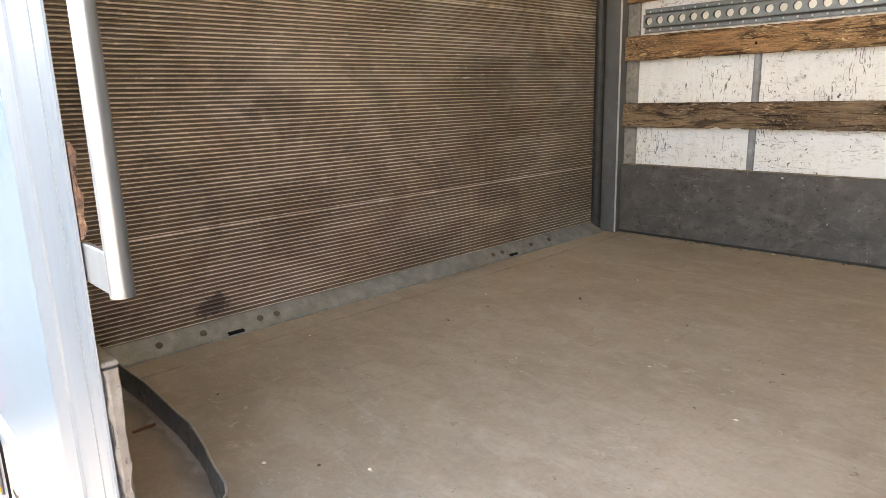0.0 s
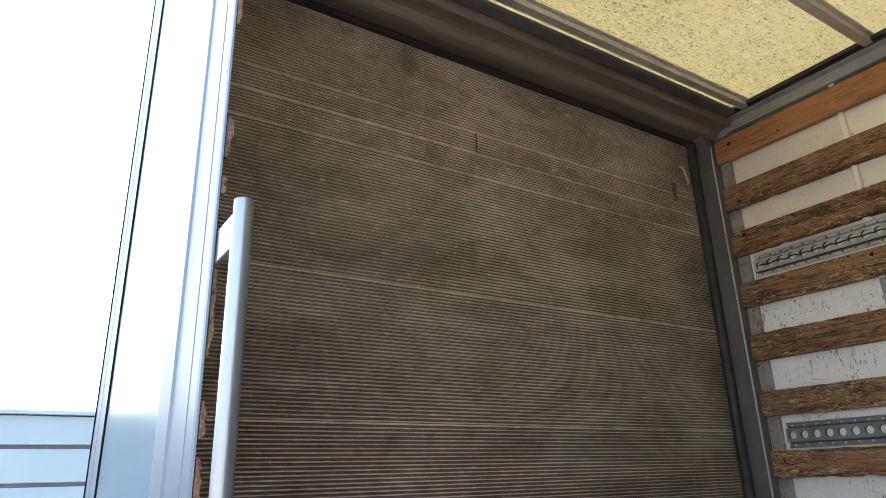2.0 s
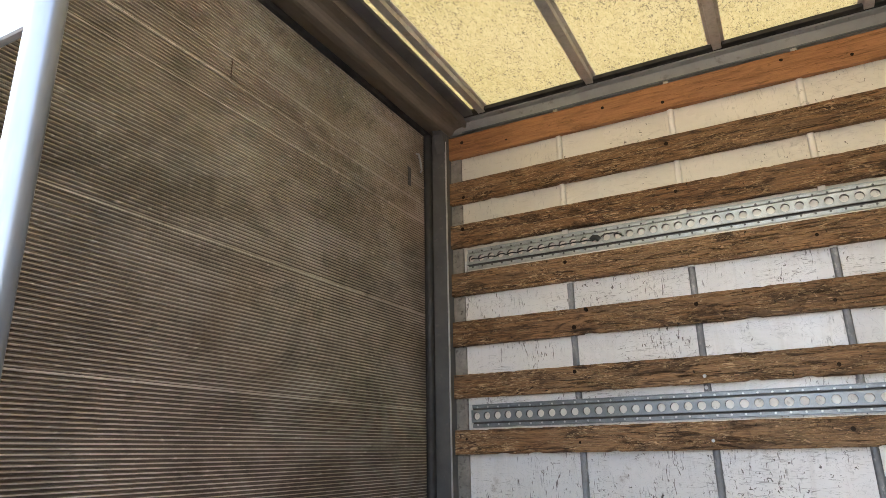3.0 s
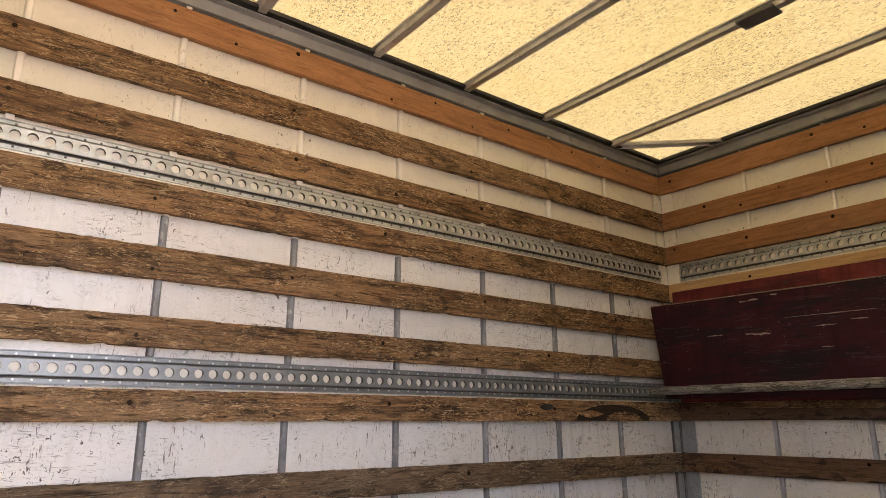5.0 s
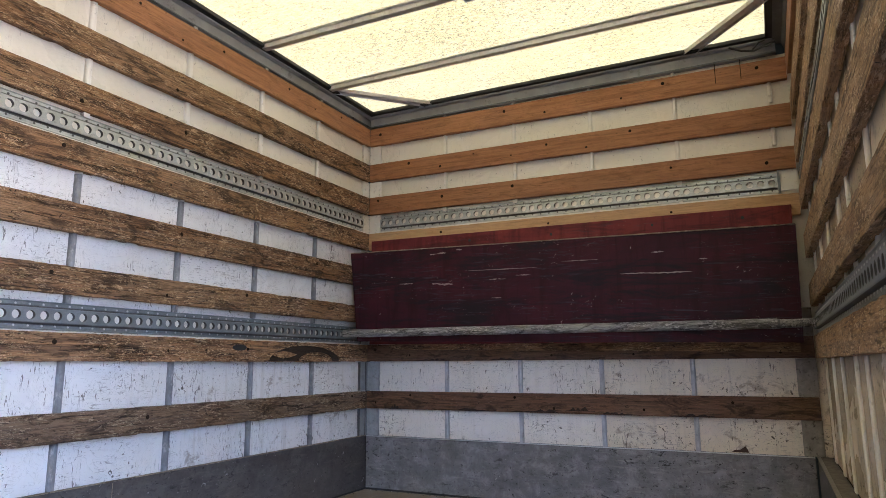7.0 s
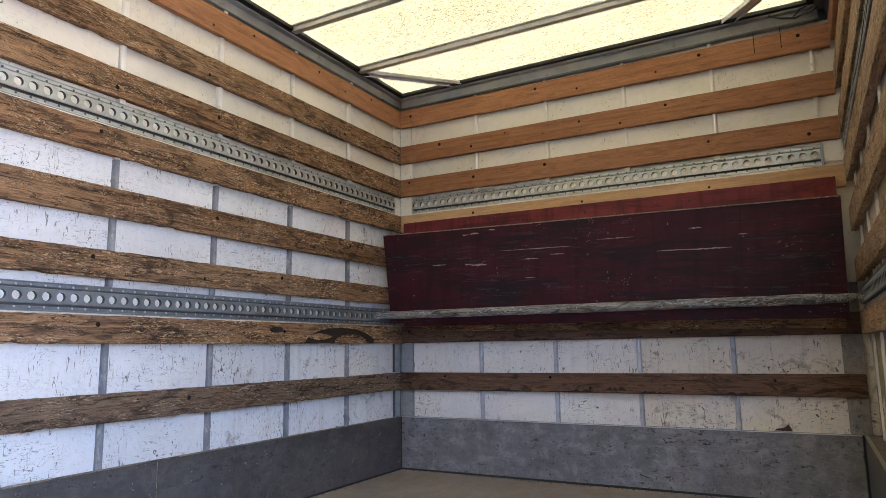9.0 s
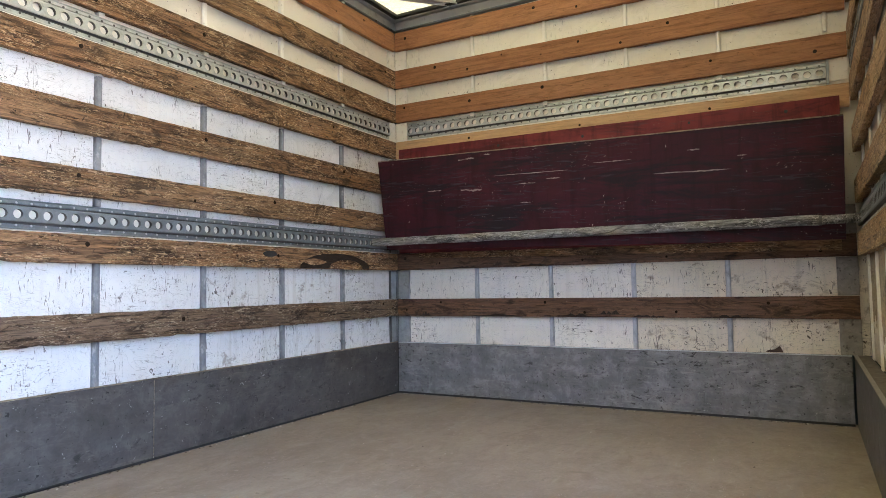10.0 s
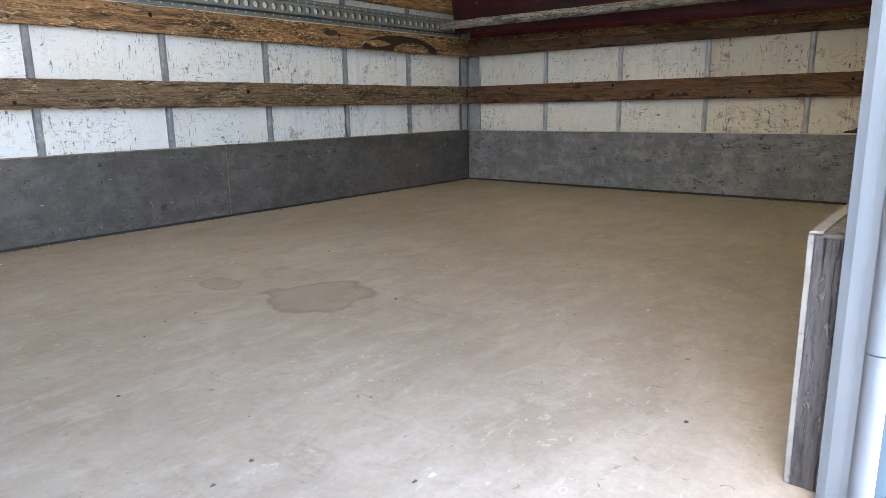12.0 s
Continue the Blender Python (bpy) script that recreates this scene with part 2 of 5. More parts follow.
def metal_material(name, a, b, rough=(0.35, 0.55), metal=0.85, scale=14.0, spots=0.0, grime=(0.2, 0.18, 0.16), stretch=(1, 1, 1)):
    n = Nodes(name)
    big = n.noise(scale, 4, 0.6, n.place(stretch, 7.0))
    small = n.noise(scale * 9, 3, 0.6, n.place(stretch, 3.0))
    c = n.mix(n.ramp(big, 0.35, 0.65), a, b)
    c = n.mix(n.ramp(small, 0.45, 0.7, 0, 0.35), c, tuple(v * 0.75 for v in a))
    if spots:
        c = n.mix(n.ramp(n.noise(scale * 1.7, 5, 0.7, n.place(stretch, 19.0)), 0.56, 0.68, 0, spots), c, grime)
    n.bump(small, 0.12, 0.001)
    return n.done(c, n.ramp(big, 0.3, 0.7, *rough), metal, 0.5)


def plain_material(name, a, b, rough=0.5, scale=8.0, metal=0.0, spec=0.5, spots=None, amount=0.6):
    n = Nodes(name)
    c = n.mix(n.ramp(n.noise(scale, 5, 0.6, n.place((1, 1, 1), 7.0)), 0.35, 0.68), a, b)
    if spots:
        c = n.mix(n.ramp(n.noise(scale * 3, 4, 0.65, n.place((1, 1, 1), 27.0)), 0.6, 0.68, 0, amount), c, spots)
    n.bump(n.noise(scale * 12, 3), 0.12, 0.001)
    return n.done(c, rough, metal, spec)


def lift_material(name, a, b, light, amount):
    """Ribbed platform plank: brown dirt over alloy, brighter where it is rubbed."""
    n = Nodes(name)
    big = n.noise(1.6, 5, 0.6, None, 0.5)
    red = n.noise(2.3, 4, 0.6, n.place((1, 1.2, 2.4)), 0.6)
    rub = n.noise(1.0, 5, 0.65, n.place((1, 2.2, 7)), 0.6)
    dash = n.noise(1.0, 3, 0.6, n.place((1, 26, 70)), 0.3)
    c = n.mix(n.ramp(big, 0.40, 0.60), a, b)
    dust = n.noise(1.0, 6, 0.72, n.place((1, 9, 14)), 0.8)
    c = n.mix(n.ramp(dust, 0.50, 0.64, 0, 0.45), c, tuple(v * 0.45 for v in a))
    grime = n.noise(1.0, 5, 0.65, n.place((1, 1.7, 1.9)), 0.9)
    c = n.mix(n.ramp(grime, 0.49, 0.66, 0, 0.55), c, tuple(v * 0.42 for v in a))
    c = n.mix(n.ramp(red, 0.55, 0.75, 0, 0.35), c, (0.20, 0.115, 0.07))
    c = n.mix(n.ramp(rub, 0.48, 0.75, 0, amount), c, light)
    c = n.mix(n.ramp(dash, 0.60, 0.70, 0, amount * 0.8), c, tuple(v * 1.15 for v in light))
    mp = n.t.nodes.new("ShaderNodeMapping")
    mp.vector_type = "TEXTURE"
    n.link(n.coord, mp.inputs["Vector"])
    mp.inputs["Location"].default_value, mp.inputs["Scale"].default_value = (0, 0.51, 0.088), (10, 0.055, 0.030)
    ln = n.t.nodes.new("ShaderNodeVectorMath")
    ln.operation = "LENGTH"
    n.link(mp.outputs[0], ln.inputs[0])
    d = n.math("ADD", ln.outputs["Value"], n.ramp(n.noise(16, 4, 0.7), 0.25, 0.75, -0.7, 0.7))
    c = n.mix(n.ramp(d, 0.7, 1.0, 0.75, 0.0), c, (0.035, 0.026, 0.022))
    return n.done(c, n.ramp(rub, 0.3, 0.7, 0.62, 0.45), 0.25, 0.4)


def red_board_material(name, a, b, wear):
    """Painted plywood, rubbed black across the middle, with chips and thin scratches."""
    n = Nodes(name)
    big = n.noise(1.0, 5, 0.65, n.place((1.6, 1, 4), 5.0), 0.7)
    drip = n.noise(1.0, 5, 0.68, n.place((16, 9, 2.2), 9.0), 0.5)
    smear = n.noise(1.0, 6, 0.72, n.place((2.4, 6, 13), 3.0), 0.8)
    scr = n.noise(1.0, 5, 0.68, n.place((5.5, 6, 85), 13.0), 0.7)
    where = n.noise(1.0, 4, 0.65, n.place((2.2, 1, 5), 15.0))
    chip = n.noise(1.0, 5, 0.7, n.place((42, 26, 60), 33.0), 1.4)
    c = n.mix(n.ramp(big, 0.36, 0.62), a, b)
    c = n.mix(n.ramp(drip, 0.50, 0.66, 0, 0.55), c, tuple(v * 0.4 for v in a))
    c = n.mix(n.ramp(smear, 0.48, 0.60, 0, wear), c, (0.016, 0.012, 0.017))
    scuff = n.math("MULTIPLY", n.ramp(scr, 0.57, 0.61), n.ramp(where, 0.47, 0.55))
    c = n.mix(n.math("MULTIPLY", scuff, 0.7 * wear), c, (0.06, 0.055, 0.065))
    flake = n.math("MULTIPLY", n.ramp(chip, 0.655, 0.675), n.ramp(where, 0.50, 0.56))
    c = n.mix(n.math("MULTIPLY", flake, wear), c, (0.40, 0.32, 0.27))
    n.bump(n.math("SUBTRACT", drip, n.math("ADD", scuff, flake)), 0.25, 0.002)
    return n.done(c, n.ramp(smear, 0.35, 0.65, 0.5, 0.68), 0, 0.22)


def roof_material():
    """Thin glass-fibre sheet that daylight shines through."""
    n = Nodes("translucent glass-fibre roof")
    fibre = n.noise(1.0, 5, 0.72, n.place((70, 26, 1)), 1.2)
    cloud = n.noise(1.2, 4, 0.6)
    spot = n.noise(1.0, 4, 0.65, n.place((110, 60, 1)), 1.2)
    where = n.noise(2.2, 4, 0.65)
    c = n.mix(n.ramp(fibre, 0.40, 0.58), (0.645, 0.555, 0.235), (0.85, 0.755, 0.38))
    c = n.mix(n.ramp(cloud, 0.35, 0.7, 0, 0.3), c, (0.90, 0.79, 0.50))
    fleck = n.math("ADD", spot, n.ramp(where, 0.35, 0.65, -0.035, 0.03))
    c = n.mix(n.ramp(fleck, 0.55, 0.61, 0, 0.75), c, (0.13, 0.105, 0.06))
    tr = n.t.nodes.new("ShaderNodeBsdfTranslucent")
    mx = n.t.nodes.new("ShaderNodeMixShader")
    mx.inputs[0].default_value = 0.6
    n.link(n.mix(1.0, c, (0.074, 0.074, 0.074), "MULTIPLY"), tr.inputs["Color"])
    n.done(c, 0.45, 0, 0.4)
    out = n.t.nodes["Material Output"]
    n.link(n.p.outputs[0], mx.inputs[1])
    n.link(tr.outputs[0], mx.inputs[2])
    n.link(mx.outputs[0], out.inputs["Surface"])
    return n.m


M_PANEL = white_panel_material("scuffed white panel", 0.0)
# cleaner upper panels; their cream tone carries the roof's yellow light
M_CLEAN = white_panel_material("clean cream-white panel", -0.75, (1.0, 0.965, 0.865))
M_PANEL2 = white_panel_material("dirt-flecked white panel", 1.0)
# next two: real grime, but the warm tone is yellow roof light put into colour
M_GRIMY_WARM = white_panel_material("yellowed grimy white panel", 1.1, (0.97, 0.90, 0.77))
M_CREAM = white_panel_material("cream-stained white panel", 0.2, (1.02, 0.985, 0.93))
# brown streaks are dirt; the dark overall tone paints in the near wall's shade
M_PANEL3 = white_panel_material("brown-streaked white panel", 1.5, (0.74, 0.63, 0.46))
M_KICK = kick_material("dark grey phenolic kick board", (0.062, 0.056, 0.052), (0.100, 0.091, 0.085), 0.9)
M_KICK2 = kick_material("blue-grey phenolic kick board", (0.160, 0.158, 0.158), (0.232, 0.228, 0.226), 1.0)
M_FLOOR, M_ROOF = floor_material(), roof_material()
M_OLD = wood_material("old brown slat wood", (0.340, 0.180, 0.084), (0.106, 0.054, 0.028), (0.67, 0.465, 0.27), 0.55, 0.8)
M_OLD2 = wood_material("darkened splintered slat wood", (0.240, 0.145, 0.084), (0.098, 0.056, 0.034), (0.58, 0.45, 0.30), 0.565, 0.85)
M_NEW = wood_material("orange-stained slat wood", (0.39, 0.183, 0.080), (0.27, 0.117, 0.050), (0.49, 0.27, 0.14), 0.64, 0.25, 0.5, 0.35)
M_PALE = wood_material("pale slat wood", (0.60, 0.38, 0.19), (0.50, 0.30, 0.14), (0.64, 0.45, 0.26), 0.68, 0.12, 0.4, 0.25)
M_DARK = wood_material("red-brown slat wood", (0.185, 0.098, 0.056), (0.115, 0.060, 0.036), (0.30, 0.20, 0.13), 0.62, 0.85, 0.7, 0.8)
# worn wood, lightened further to carry light bounced onto the near wall
M_WORN_LIT = wood_material("splintered pale-worn slat wood", (0.43, 0.265, 0.14), (0.21, 0.12, 0.062), (0.66, 0.50, 0.33), 0.55, 0.6)
M_RAW = wood_material("torn raw plywood", (0.185, 0.095, 0.060), (0.105, 0.052, 0.034), (0.46, 0.32, 0.20), 0.60, 0.5)
M_SMEAR = wood_material("rubbed dark wood", (0.040, 0.025, 0.018), (0.018, 0.012, 0.009), (0.10, 0.06, 0.04), 0.66, 0.6, 0.5)
M_POLE = wood_material("weathered grey pole wood", (0.29, 0.28, 0.26), (0.085, 0.08, 0.074), (0.58, 0.56, 0.53), 0.56, 0.85)
M_EDGE = wood_material("pale worn board edge", (0.36, 0.29, 0.20), (0.22, 0.17, 0.11), (0.50, 0.43, 0.34), 0.56, 0.5)
M_BUTT = wood_material("battered grey-brown board end", (0.062, 0.054, 0.053), (0.032, 0.027, 0.027), (0.24, 0.23, 0.225), 0.58, 0.5, 0.8, 0.7)
M_FLAKED = plain_material("flaking pale brown board end", (0.100, 0.084, 0.070), (0.185, 0.160, 0.137), 0.85, 30, spots=(0.036, 0.029, 0.025), amount=0.85)
M_TRIM = plain_material("worn pale edge trim", (0.20, 0.185, 0.165), (0.29, 0.27, 0.24), 0.5, 26, spots=(0.10, 0.085, 0.07), amount=0.75)
M_SCRATCH = plain_material("bared pale ply", (0.27, 0.235, 0.195), (0.40, 0.355, 0.30), 0.7, 60, spots=(0.12, 0.09, 0.07), amount=0.7)
M_ZINC = metal_material("galvanised steel", (0.225, 0.252, 0.263), (0.325, 0.352, 0.363), (0.36, 0.5), 0.55, 22, 0.2, (0.17, 0.175, 0.175))
M_ANGLE = metal_material("dirty alloy angle", (0.16, 0.165, 0.165), (0.26, 0.265, 0.26), (0.45, 0.6), 0.35, 22, 0.45, (0.14, 0.12, 0.10))
M_PLATE = metal_material("dull galvanised plate", (0.34, 0.36, 0.37), (0.47, 0.49, 0.50), (0.4, 0.6), 0.6, 22, 0.45, (0.22, 0.20, 0.18))
M_GRIMED = metal_material("grimy corner plate", (0.24, 0.225, 0.20), (0.36, 0.335, 0.295), (0.5, 0.65), 0.2, 26, 0.9, (0.05, 0.042, 0.035))
M_STRIP = metal_material("dark worn steel strip", (0.060, 0.056, 0.052), (0.19, 0.178, 0.163), (0.4, 0.6), 0.3, 30, 0.6, (0.36, 0.345, 0.32))
M_ZINC3 = metal_material("light galvanised steel", (0.46, 0.485, 0.465), (0.66, 0.685, 0.665), (0.28, 0.45), 0.6, 24, 0.5, (0.20, 0.20, 0.18))
M_ZINC2 = metal_material("bright zinc", (0.62, 0.64, 0.64), (0.75, 0.77, 0.77), (0.28, 0.45), 0.75, 22)
M_ALU = metal_material("brushed aluminium", (0.110, 0.118, 0.124), (0.155, 0.165, 0.172), (0.26, 0.42), 0.7, 9, 0.18, (0.32, 0.32, 0.32), (1, 1, 0.15))
M_HANDLE = metal_material("bright worn handle tube", (0.185, 0.193, 0.197), (0.25, 0.258, 0.262), (0.28, 0.40), 0.7, 9, 0.25, (0.30, 0.30, 0.30), (1, 1, 0.15))
# lighter copy of the jamb colour for the front post, which gets less light
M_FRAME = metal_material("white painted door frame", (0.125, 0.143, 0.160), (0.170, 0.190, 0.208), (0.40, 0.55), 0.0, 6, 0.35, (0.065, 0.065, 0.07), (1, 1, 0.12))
M_BOW = metal_material("grey roof bow alloy", (0.56, 0.55, 0.51), (0.70, 0.69, 0.65), (0.4, 0.6), 0.6, 9, 0.4, (0.22, 0.19, 0.15))
M_BATTEN = metal_material("scuffed joint strip", (0.175, 0.182, 0.19), (0.33, 0.335, 0.34), (0.5, 0.66), 0.25, 20, 0.75, (0.58, 0.56, 0.52), (1, 1, 0.5))
M_SILVER = metal_material("pale joint strip", (0.40, 0.415, 0.44), (0.58, 0.59, 0.61), (0.45, 0.6), 0.3, 20, 0.5, (0.20, 0.19, 0.18), (1, 1, 0.5))
M_WBATTEN = plain_material("white joint strip", (0.82, 0.79, 0.71), (0.88, 0.85, 0.775), 0.32, 12, spots=(0.35, 0.31, 0.26), amount=0.5)
M_BLACK = plain_material("black plastic", (0.015, 0.015, 0.016), (0.03, 0.03, 0.032), 0.45, 15)
# frame paint; also colours the shaded recesses of the load rails
M_POST_SHADE = plain_material("dark grey frame paint", (0.085, 0.085, 0.085), (0.125, 0.122, 0.118), 0.55, 9, spots=(0.20, 0.18, 0.16), amount=0.4)
M_KNOT = plain_material("dark knot", (0.016, 0.010, 0.007), (0.035, 0.022, 0.014), 0.9, 60, spec=0.1)
M_CHIP = plain_material("red-brown splinter wood", (0.115, 0.040, 0.022), (0.17, 0.065, 0.035), 0.8, 40)
M_RUST = plain_material("dark rust", (0.05, 0.028, 0.018), (0.09, 0.045, 0.028), 0.8, 40)
M_HEADER = metal_material("brown-grey header steel", (0.22, 0.195, 0.16), (0.31, 0.275, 0.225), (0.30, 0.48), 0.5, 7, 0.4, (0.08, 0.065, 0.05), (1, 0.2, 1))
M_PROFILE = plain_material("grey roof edge profile", (0.24, 0.24, 0.235), (0.33, 0.33, 0.32), 0.45, 7, spots=(0.12, 0.11, 0.10), amount=0.5)
M_GAP = plain_material("dark open seam", (0.006, 0.006, 0.007), (0.012, 0.012, 0.013), 1.0, 20, spec=0.0)
M_RUBBER = plain_material("black rubber", (0.012, 0.012, 0.013), (0.03, 0.03, 0.03), 0.6, 20)
# besides rubbing and dirt, crest light and groove shade are deepened in these colours
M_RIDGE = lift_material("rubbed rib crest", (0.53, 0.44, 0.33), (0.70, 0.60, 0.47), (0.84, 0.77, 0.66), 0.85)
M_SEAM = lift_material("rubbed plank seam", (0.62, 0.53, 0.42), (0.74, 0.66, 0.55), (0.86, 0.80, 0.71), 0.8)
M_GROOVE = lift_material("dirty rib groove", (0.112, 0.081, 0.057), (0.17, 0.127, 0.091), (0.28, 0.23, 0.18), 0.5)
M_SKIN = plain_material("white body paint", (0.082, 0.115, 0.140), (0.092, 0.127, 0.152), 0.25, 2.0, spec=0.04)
# pale frame coloured dark to offset the strong outdoor light on the rear jamb
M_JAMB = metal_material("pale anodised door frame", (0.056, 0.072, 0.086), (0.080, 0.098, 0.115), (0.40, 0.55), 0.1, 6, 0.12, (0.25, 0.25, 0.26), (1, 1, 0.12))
M_RED = red_board_material("red painted board", (0.160, 0.026, 0.030), (0.235, 0.042, 0.040), 0.45)
M_MAROON = red_board_material("dark red painted board", (0.036, 0.008, 0.014), (0.066, 0.011, 0.019), 0.9)
M_ORANGE = plain_material("orange plastic", (0.62, 0.060, 0.006), (0.70, 0.080, 0.010), 0.4, 9)
M_AMBER = plain_material("amber plastic", (0.72, 0.22, 0.01), (0.80, 0.27, 0.02), 0.2, 9)
M_SHEET = plain_material("grey trolley sheet", (0.150, 0.180, 0.20), (0.180, 0.210, 0.23), 0.35, 6)
M_TUBE = metal_material("pale enamel tube", (0.30, 0.312, 0.325), (0.36, 0.375, 0.39), (0.25, 0.4), 0.2, 8)
M_TYRE = plain_material("pale grey tyre rubber", (0.085, 0.084, 0.08), (0.13, 0.127, 0.12), 0.7, 20)
M_CLAD = plain_material("pale blue cladding", (0.150, 0.215, 0.242), (0.18, 0.245, 0.272), 0.45, 1.5)
M_JOINT = plain_material("dark joint", (0.05, 0.06, 0.07), (0.08, 0.09, 0.10), 0.6, 3)
M_STONE = plain_material("concrete paver", (0.105, 0.104, 0.10), (0.15, 0.148, 0.142), 0.8, 12, spots=(0.09, 0.086, 0.08))
M_GROUND = plain_material("sandy ground", (0.20, 0.185, 0.165), (0.27, 0.25, 0.225), 0.85, 1.5)
M_BITS = plain_material("wood and paint crumbs", (0.06, 0.045, 0.035), (0.10, 0.08, 0.06), 0.8, 30)
M_BITS2 = plain_material("pale crumbs", (0.62, 0.58, 0.50), (0.70, 0.66, 0.58), 0.7, 30)


# ---- mesh helpers ----
def part(name, bm, material, parent=None, label="", m=None, smooth=False):
    me = bpy.data.meshes.new(name)
    bm.to_mesh(me)
    bm.free()
    for one in (material if isinstance(material, (list, tuple)) else (material,)):
        me.materials.append(one)
    if smooth:
        for f in me.polygons:
            f.use_smooth = True
    ob = new(name, me)
    if m is not None:
        ob.matrix_basis = m
    if parent is not None:
        ob.parent = parent
    if label:
        tagged(ob, label)
    return ob


def share(ob, parent, m):
    o = new(ob.name.split(".")[0], ob.data)
    o.matrix_basis = m
    o.parent = parent
    return o


def empty(name, m=None):
    e = new(name)
    if m is not None:
        e.matrix_basis = m
    return e


def add_box(bm, x0, y0, z0, x1, y1, z1, bevel=0.0, mat=0):
    got = bmesh.ops.create_cube(bm, size=1.0)["verts"]
    for v in got:
        v.co = Vector(((x0 + x1) / 2 + v.co.x * (x1 - x0), (y0 + y1) / 2 + v.co.y * (y1 - y0), (z0 + z1) / 2 + v.co.z * (z1 - z0)))
    faces = {f for v in got for f in v.link_faces}
    for f in faces:
        f.material_index = mat
    if bevel:
        edges = {e for v in got for e in v.link_edges}
        for f in bmesh.ops.bevel(bm, geom=list(edges), offset=bevel, segments=1, affect="EDGES")["faces"]:
            f.material_index = mat


def box(*a, bevel=0.0):
    bm = bmesh.new()
    add_box(bm, *a, bevel=bevel)
    return bm


def add_tube(bm, path, r, sides=12, caps=True, mat=0, squash=1.0):
    """A round tube along a list of points."""
    path = [Vector(p) for p in path]
    rings, up = [], None
    for i, p in enumerate(path):
        d = (path[min(i + 1, len(path) - 1)] - path[max(i - 1, 0)]).normalized()
        if up is None:
            up = d.orthogonal().normalized()
        up = (up - d * up.dot(d)).normalized()
        side = d.cross(up)
        rings.append([bm.verts.new(p + (up * math.cos(a) + side * math.sin(a) * squash) * r)
                      for a in (2 * math.pi * k / sides for k in range(sides))])
    for a, b in zip(rings, rings[1:]):
        for k in range(sides):
            f = bm.faces.new((a[k], a[(k + 1) % sides], b[(k + 1) % sides], b[k]))
            f.material_index, f.smooth = mat, True
    if caps:
        for ring in (rings[0][::-1], rings[-1]):
            bm.faces.new([bm.verts.new(v.co) for v in ring]).material_index = mat
    bmesh.ops.recalc_face_normals(bm, faces=bm.faces[:])


def add_extrusion(bm, outline, axis, a, b, mat=0, steps=1):
    """A closed outline of (u, v) drawn out along an axis: x takes (y, z), y takes (x, z), z takes (x, y)."""
    def at(u, v, w):
        return {"x": (w, u, v), "y": (u, w, v), "z": (u, v, w)}[axis]
    rows = [[bm.verts.new(at(u, v, a + (b - a) * s / steps)) for u, v in outline] for s in range(steps + 1)]
    n = len(outline)
    made = []
    for p, q in zip(rows, rows[1:]):
        for k in range(n):
            made.append(bm.faces.new((p[k], p[(k + 1) % n], q[(k + 1) % n], q[k])))
    made += [bm.faces.new(rows[0][::-1]), bm.faces.new(rows[-1])]
    for f in made:
        f.material_index = mat
    bmesh.ops.recalc_face_normals(bm, faces=made)


def extrusion(outline, axis, a, b):
    bm = bmesh.new()
    add_extrusion(bm, outline, axis, a, b)
    return bm


def bolt(bm, x, y, z, r=0.008, h=0.005, facing=(0, -1, 0), mat=0):
    """A domed bolt head."""
    d = Vector(facing)
    q = Vector((0, 0, 1)).rotation_difference(d).to_matrix()
    rings = []
    for rr, hh in ((r, 0), (r * 0.95, h * 0.5), (r * 0.55, h)):
        rings.append([bm.verts.new(Vector((x, y, z)) + q @ Vector((rr * math.cos(k * math.pi / 4), rr * math.sin(k * math.pi / 4), hh))) for k in range(8)])
    for a, b in zip(rings, rings[1:]):
        for k in range(8):
            bm.faces.new((a[k], a[(k + 1) % 8], b[(k + 1) % 8], b[k])).material_index = mat
    bm.faces.new(rings[-1]).material_index = mat


def slat_mesh(length, height, thick, seed, wear=0.004, chips=6):
    """A plank along local x, its back at y = 0 and its face at y = -thick, with worn and chipped edges."""
    rnd = random.Random(seed)
    bm = bmesh.new()
    n = max(12, int(length / 0.012))
    bites = [(rnd.uniform(0.1, length), rnd.uniform(0.010, 0.035), rnd.uniform(0.002, 0.006), rnd.random() < 0.65) for _ in range(chips)]
    rows = []
    for i in range(n + 1):
        x = length * i / n
        lo = wear * (0.3 * noise.noise((x * 1.1, seed * 3.1, 0)) + 0.3 * noise.noise((x * 11, seed * 3.1, 4)) + 0.35 * noise.noise((x * 41, seed, 4)))
        hi = wear * (0.3 * noise.noise((x * 1.1, seed * 3.1, 9)) + 0.3 * noise.noise((x * 11, seed * 3.1, 7)) + 0.35 * noise.noise((x * 41, seed, 7)))
        for c, w, d, low in bites:
            k = max(0.0, 1 - abs(x - c) / w)
            bite = d * min(1.0, k * 3)
            if low:
                lo += bite
            else:
                hi -= bite * 0.5
        b = 0.0014 + 0.0022 * abs(noise.noise((x * 9, seed, 2)))
        f = -thick + 0.0022 * noise.noise((x * 3, seed, 5))
        ring = ((0, lo), (f + b, lo), (f, lo + b), (f - 0.0008, height * 0.35), (f, height * 0.65), (f, height + hi - b), (f + b, height + hi), (0, height + hi))
        rows.append([bm.verts.new((x, y, z)) for y, z in ring])
    for p, q in zip(rows, rows[1:]):
        for k in range(8):
            bm.faces.new((p[k], p[(k + 1) % 8], q[(k + 1) % 8], q[k]))
    bm.faces.new(rows[0][::-1])
    bm.faces.new(rows[-1])
    bmesh.ops.recalc_face_normals(bm, faces=bm.faces[:])
    return bm


